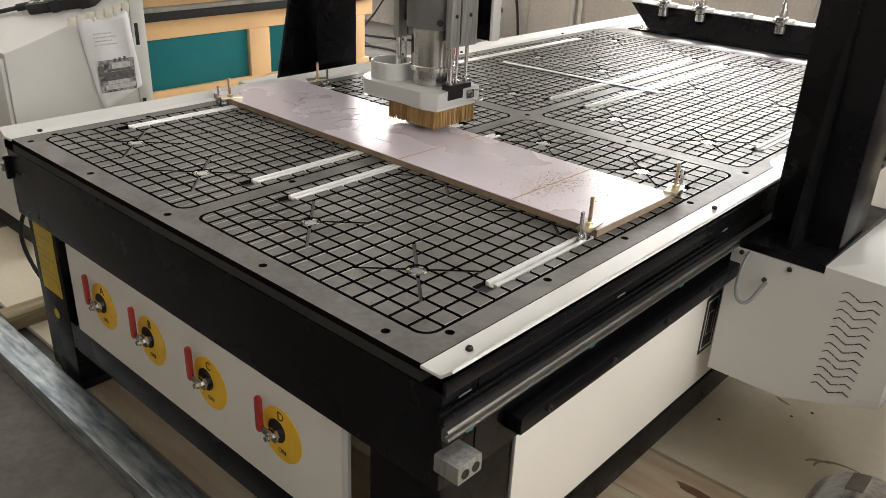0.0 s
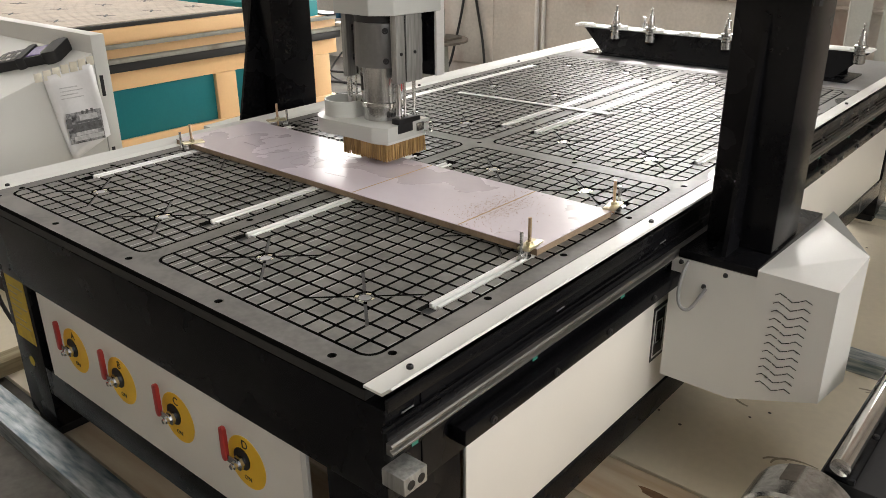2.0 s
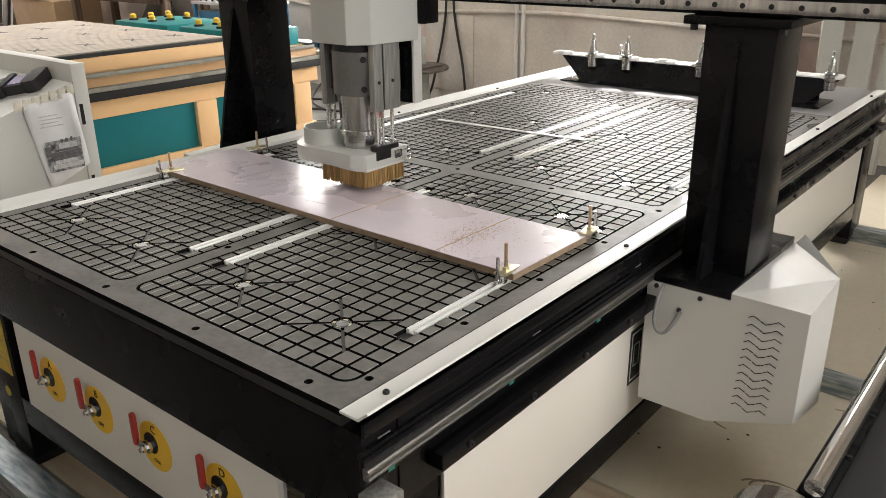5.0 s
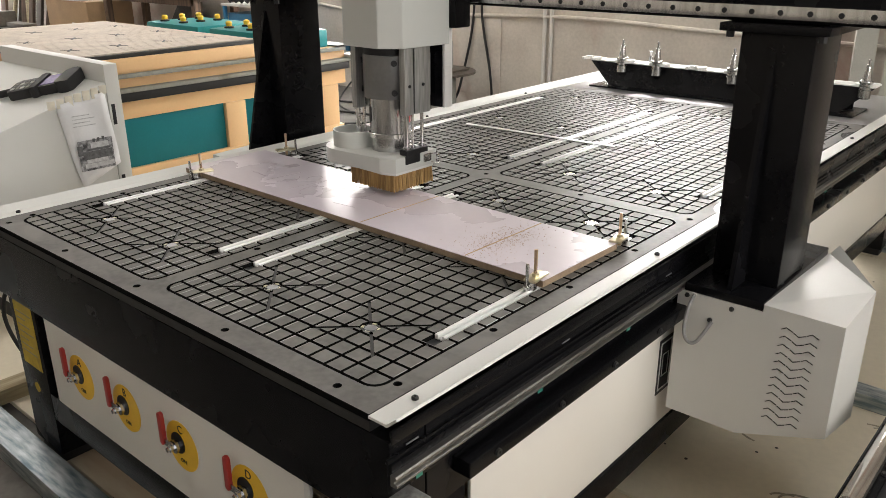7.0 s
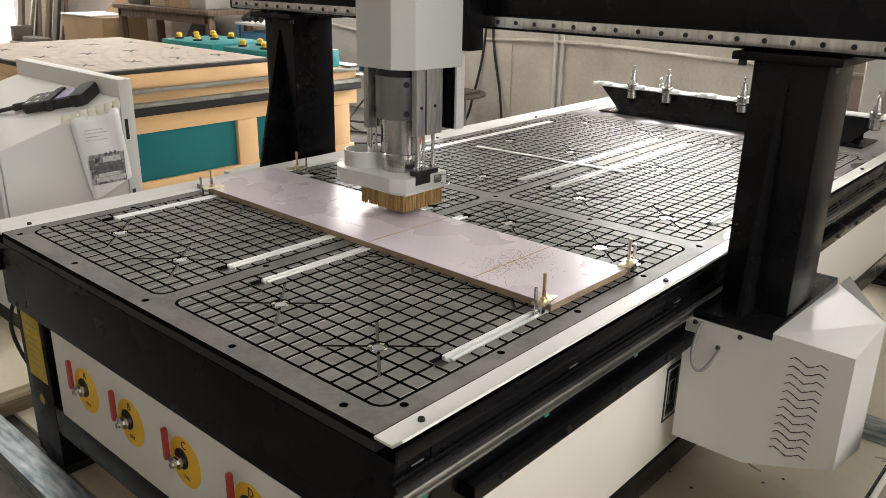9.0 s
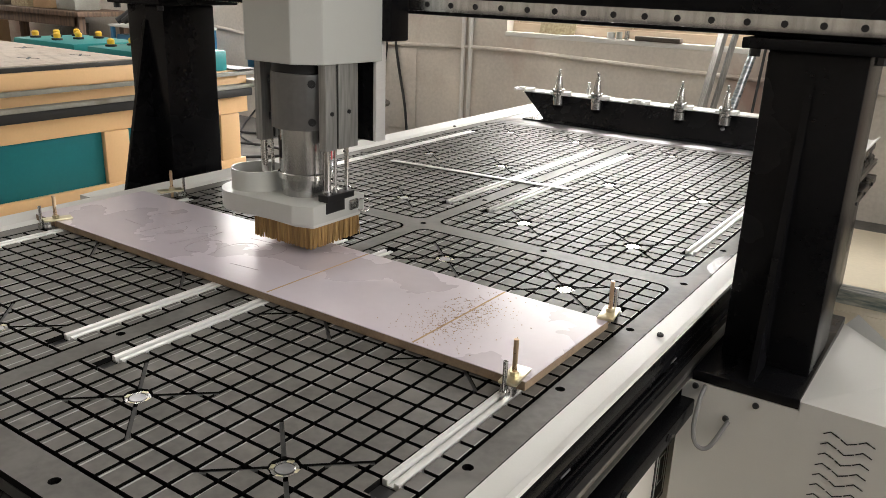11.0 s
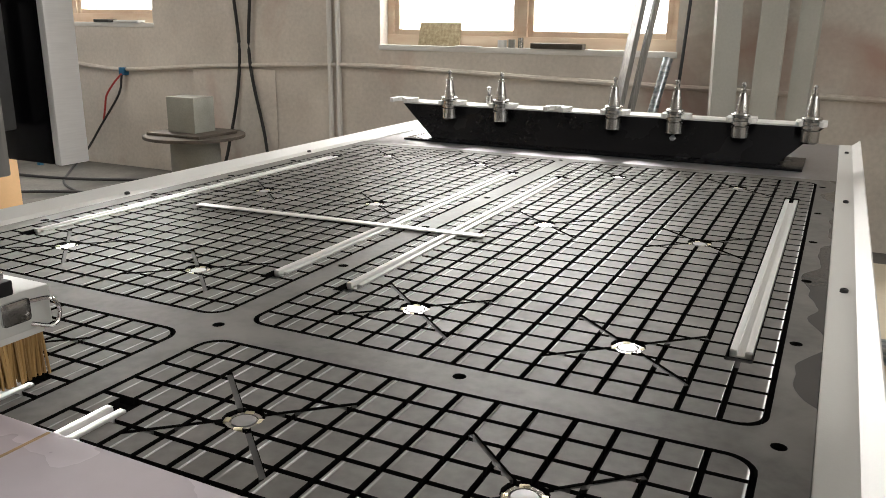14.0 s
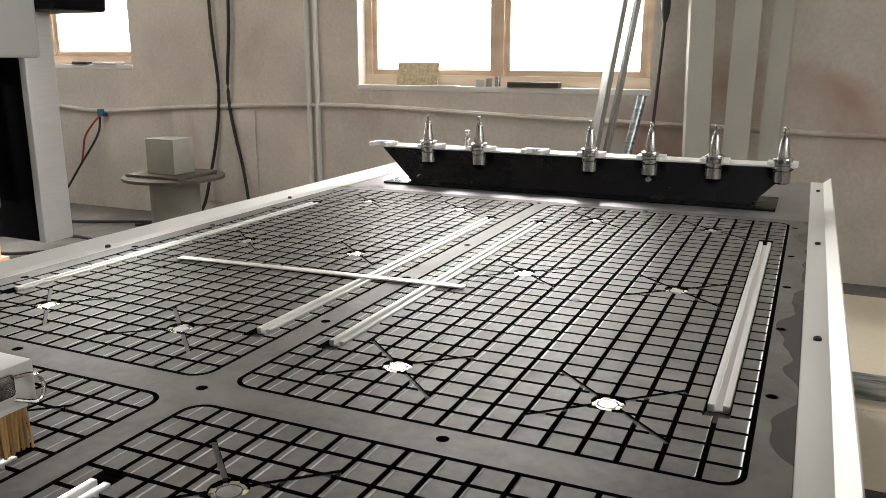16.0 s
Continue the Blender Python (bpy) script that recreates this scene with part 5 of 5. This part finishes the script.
for x, dx in ((-3.30, 0.05), (-3.10, -0.06)):
    single("wall_cable", cable([(x, YW - .02, 2.6), (x + dx * .3, YW - .03, 1.5), (x + dx, YW - .03, 0.9), (x - dx, YW - .05, 0.35), (x - 3 * dx, YW - .15, 0.005), (x - 8 * dx, YW - .5, 0.0)], 0.012), RUBBER, "thick black cable hanging down the wall", "cable", group="wall cables")
single("wall_board", box(-3.72, -2.95, YW - .012, YW - .001, 0.12, 0.82, 0.003), WALL, "pale board fixed to the plaster wall", "board")
# round metal stand with a block
st = thing("metal_stand", "grey metal pedestal with a round plate and a steel block", "stand", (-3.22, 4.72, 0))
part("pedestal", lathe([(0, -0.012), (0.17, -0.012), (0.165, 0.385), (0, 0.385)], 32), STAND, st, "grey-green painted drum")
part("round_plate", lathe([(0, 0.385), (0.34, 0.385), (0.34, 0.405), (0, 0.405)], 40), RUST, st)
part("base_plate", box(-0.24, 0.22, -0.20, 0.18, 0.4055, 0.424, 0.003), RUST, st)
blk = bmesh.new()
box(-0.14, 0.10, -0.10, 0.10, 0.4245, 0.66, 0.006, blk)
part("block", blk, STAND, st, "dark oily steel block")
# cables over the floor
for k, pts in enumerate((((-5.6, 3.4, 0), (-4.6, 3.9, 0), (-3.9, 4.3, 0), (-3.4, 4.2, 0), (-3.7, 3.8, 0), (-4.1, 3.7, 0), (-3.6, 3.4, 0), (-3.0, 3.6, 0)), ((-5.2, 4.5, 0), (-4.4, 4.6, 0), (-3.7, 4.9, 0), (-3.45, 4.95, 0)), ((-5.0, 2.9, 0), (-4.0, 3.2, 0), (-3.2, 3.25, 0), (-2.6, 3.5, 0)))):
    single("floor_cable", cable([(x, y, 0.006) for x, y, z in pts], 0.011), RUBBER, "black cable snaking over the concrete floor", "cable", group="floor cables")
# clutter at the far end
CARD = paint("brown_cardboard", (0.42, 0.28, 0.16), 0.85, vary=0.15, scale=5, fine=60, bump=0.1, stain=(0.33, 0.21, 0.12))
OLDWOOD = streaked("dark_old_wood", (0.16, 0.10, 0.065), (0.06, 0.038, 0.026), 0.75, 0.0, "z", 3, 10, 0.3)
carton = thing("cardboard_carton", "brown cardboard carton with a raised flap standing by the wall", "carton", (-9.6, 4.75, 0))
part("body", box(-0.58, 0.58, -0.32, 0.32, -0.012, 0.76, 0.012), CARD, carton)
part("lid_sheet", box(-0.60, 0.30, -0.34, 0.30, 0.762, 0.776, 0.004), PAPER, carton, "pale sheet lying on top")
flap = prism([(-0.45, 0.0), (0.55, 0.0), (0.22, 0.42)], 0, 0.012, 0.002, None, pose(0, 0.26, 0.778, 80))
part("flap", flap, CARD, carton, "raised triangular flap", smooth=False)
part("tape_label", box(0.12, 0.34, -0.3225, -0.3205, 0.30, 0.48), PAPER, carton, "pale printed label")
random.seed(8)
for k in range(9):
    x = -12.7 + k * 0.16
    w = random.uniform(0.05, 0.10)
    pl = single("stacked_plank", box(-w, w, -0.025, 0.025, 0, 1.7 + 0.5 * random.random(), 0.006), (OLDWOOD, TIMBER, OLDWOOD, RUST)[k % 4], "dark wooden plank leaning on the wall", "plank", group="leaning planks")
    pl.matrix_world = pose(x, 4.80 + 0.04 * (k % 3), -0.012, -12, random.uniform(-7, 7), random.uniform(-25, 25))
steel = thing("steel_stand", "low dark steel stand on the workshop floor", "stand", (-11.25, 4.45, 0))
part("base", box(-0.50, 0.50, -0.18, 0.18, -0.012, 0.30, 0.02), RUST, steel)
part("upright", box(-0.50, -0.36, -0.14, 0.14, 0.3005, 0.52, 0.015), RUST, steel)
part("ridge", box(-0.20, 0.42, -0.10, 0.10, 0.3005, 0.38, 0.02), RUST, steel)
bench = thing("work_bench", "brown wooden work bench with square legs by the wall", "bench", (-7.75, 4.85, 0))
part("bench_top", box(-1.10, 1.10, -0.34, 0.34, 0.90, 0.95, 0.006), OLDWOOD, bench)
part("apron", box(-1.02, 1.02, -0.30, -0.27, 0.80, 0.8995, 0.004), OLDWOOD, bench)
for x in (-1.04, 0.96):
    for y in (-0.30, 0.22):
        part("leg", box(x, x + 0.08, y, y + 0.08, -0.012, 0.8995, 0.006), OLDWOOD, bench)
lean = single("steel_sheet", prism([(-0.62, 0.0), (0.50, 0.0), (0.42, 0.80), (-0.05, 0.80)], 0, 0.03, 0.004), RUST, "dark tapered steel panel leaning under the bench", "steel sheet")
lean.matrix_world = pose(-7.95, 5.08, -0.010, 82, 0, 0)
for k, (x0, x1, h, mt) in enumerate(((-8.75, -8.35, 0.09, RUST), (-8.2, -7.85, 0.16, TIMBER), (-7.75, -7.4, 0.22, CARD), (-7.3, -6.95, 0.14, STAND))):
    single("bench_clutter", box(x0, x1, 4.68, 4.98, 0.9505, 0.9505 + h, 0.015), mt, "worn box of parts lying on the work bench", "box", group="clutter on the bench")
blue = thing("blue_trolley", "blue steel trolley loaded with dark hoses", "trolley", (-5.58, 4.7, 0))
for x in (-0.45, 0.42):
    for y in (-0.25, 0.25):
        part("leg", box(x, x + 0.035, y, y + 0.035, -0.012, 0.85, 0.003), BLUE, blue)
part("shelf", box(-0.46, 0.46, -0.26, 0.29, 0.851, 0.875, 0.003), GREYWHITE, blue)
part("drawer", box(-0.40, 0.40, -0.22, 0.24, 0.50, 0.78, 0.01), BLUE, blue)
for k in range(4):
    part("hose", cable([(-0.4 + .1 * k, -0.2, 0.90), (-0.2 + .1 * k, 0.0, 1.08 + .04 * k), (0.05 + .08 * k, 0.05, 1.02), (0.12 + .08 * k, -0.15, 0.92)], 0.03), RUBBER, blue)

# ---- small marks on the plywood and a lead behind the table ----
random.seed(31)
for k in range(26):
    x, y = random.uniform(0.70, 1.5), random.uniform(1.06, 3.3)
    r = random.uniform(0.003, 0.006)
    single("nail_hole", lathe([(0, 0), (r, 0), (r * .9, 0.0006), (0, 0.0006)], 8, None, pose(x, y, 0.0061)), RUST, "small dark nail head in the plywood", "nail", group="nail heads")
single("loose_lead", cable([(-1.03, 0.30, 0.70), (-1.05, 0.22, 0.55), (-1.16, 0.14, 0.36), (-1.20, 0.16, 0.18), (-1.10, 0.22, 0.03), (-0.98, 0.30, 0.014)], 0.007), RUBBER, "black lead hanging beside the table", "cable")
SMUDGE = paint("dark_scuff", (0.36, 0.31, 0.22), 0.8, vary=0.3, scale=30)
BURN = paint("burnt_knot", (0.22, 0.12, 0.06), 0.8, vary=0.4, scale=25)
for cx, cy, r, a0, a1 in ((1.16, 1.28, 0.085, 70, 190), (1.12, 1.27, 0.070, 100, 170), (1.27, 1.80, 0.10, 40, 150), (1.22, 1.78, 0.12, 60, 120), (0.93, 1.55, 0.07, 200, 260)):
    arc = bmesh.new()
    pts = [(cx + r * math.cos(radians(a)), cy + 0.6 * r * math.sin(radians(a))) for a in range(a0, a1 + 1, 10)]
    for i, (p, q) in enumerate(zip(pts, pts[1:])):
        stroke(arc, p, q, 0.003 + 0.006 * math.sin(math.pi * (i + 0.5) / len(pts)), 0.0005, pose(0, 0, 0.0061))
    single("scuff_mark", arc, SMUDGE, "dark curved scuff on the cream plywood", "scuff", group="scuffs on the plywood", smooth=False)
random.seed(44)
for k in range(9):
    x, i = random.uniform(0.85, 1.75), random.randrange(1, 5)
    y = 0.05 + i * 0.193 + random.uniform(0.03, 0.15)
    w, h = random.uniform(0.02, 0.07), random.uniform(0.006, 0.018)
    pts = [(x + w * math.cos(a) * (1 + 0.25 * math.sin(3 * a + k)), y + h * math.sin(a)) for a in [2 * math.pi * j / 14 for j in range(14)]]
    single("burn_mark", prism(pts, 0.004 + 0.0012 * (i % 3) + 0.0001, 0.0046 + 0.0012 * (i % 3)), BURN, "dark brown burn mark on a pine board", "burn mark", group="burns on the boards", smooth=False)
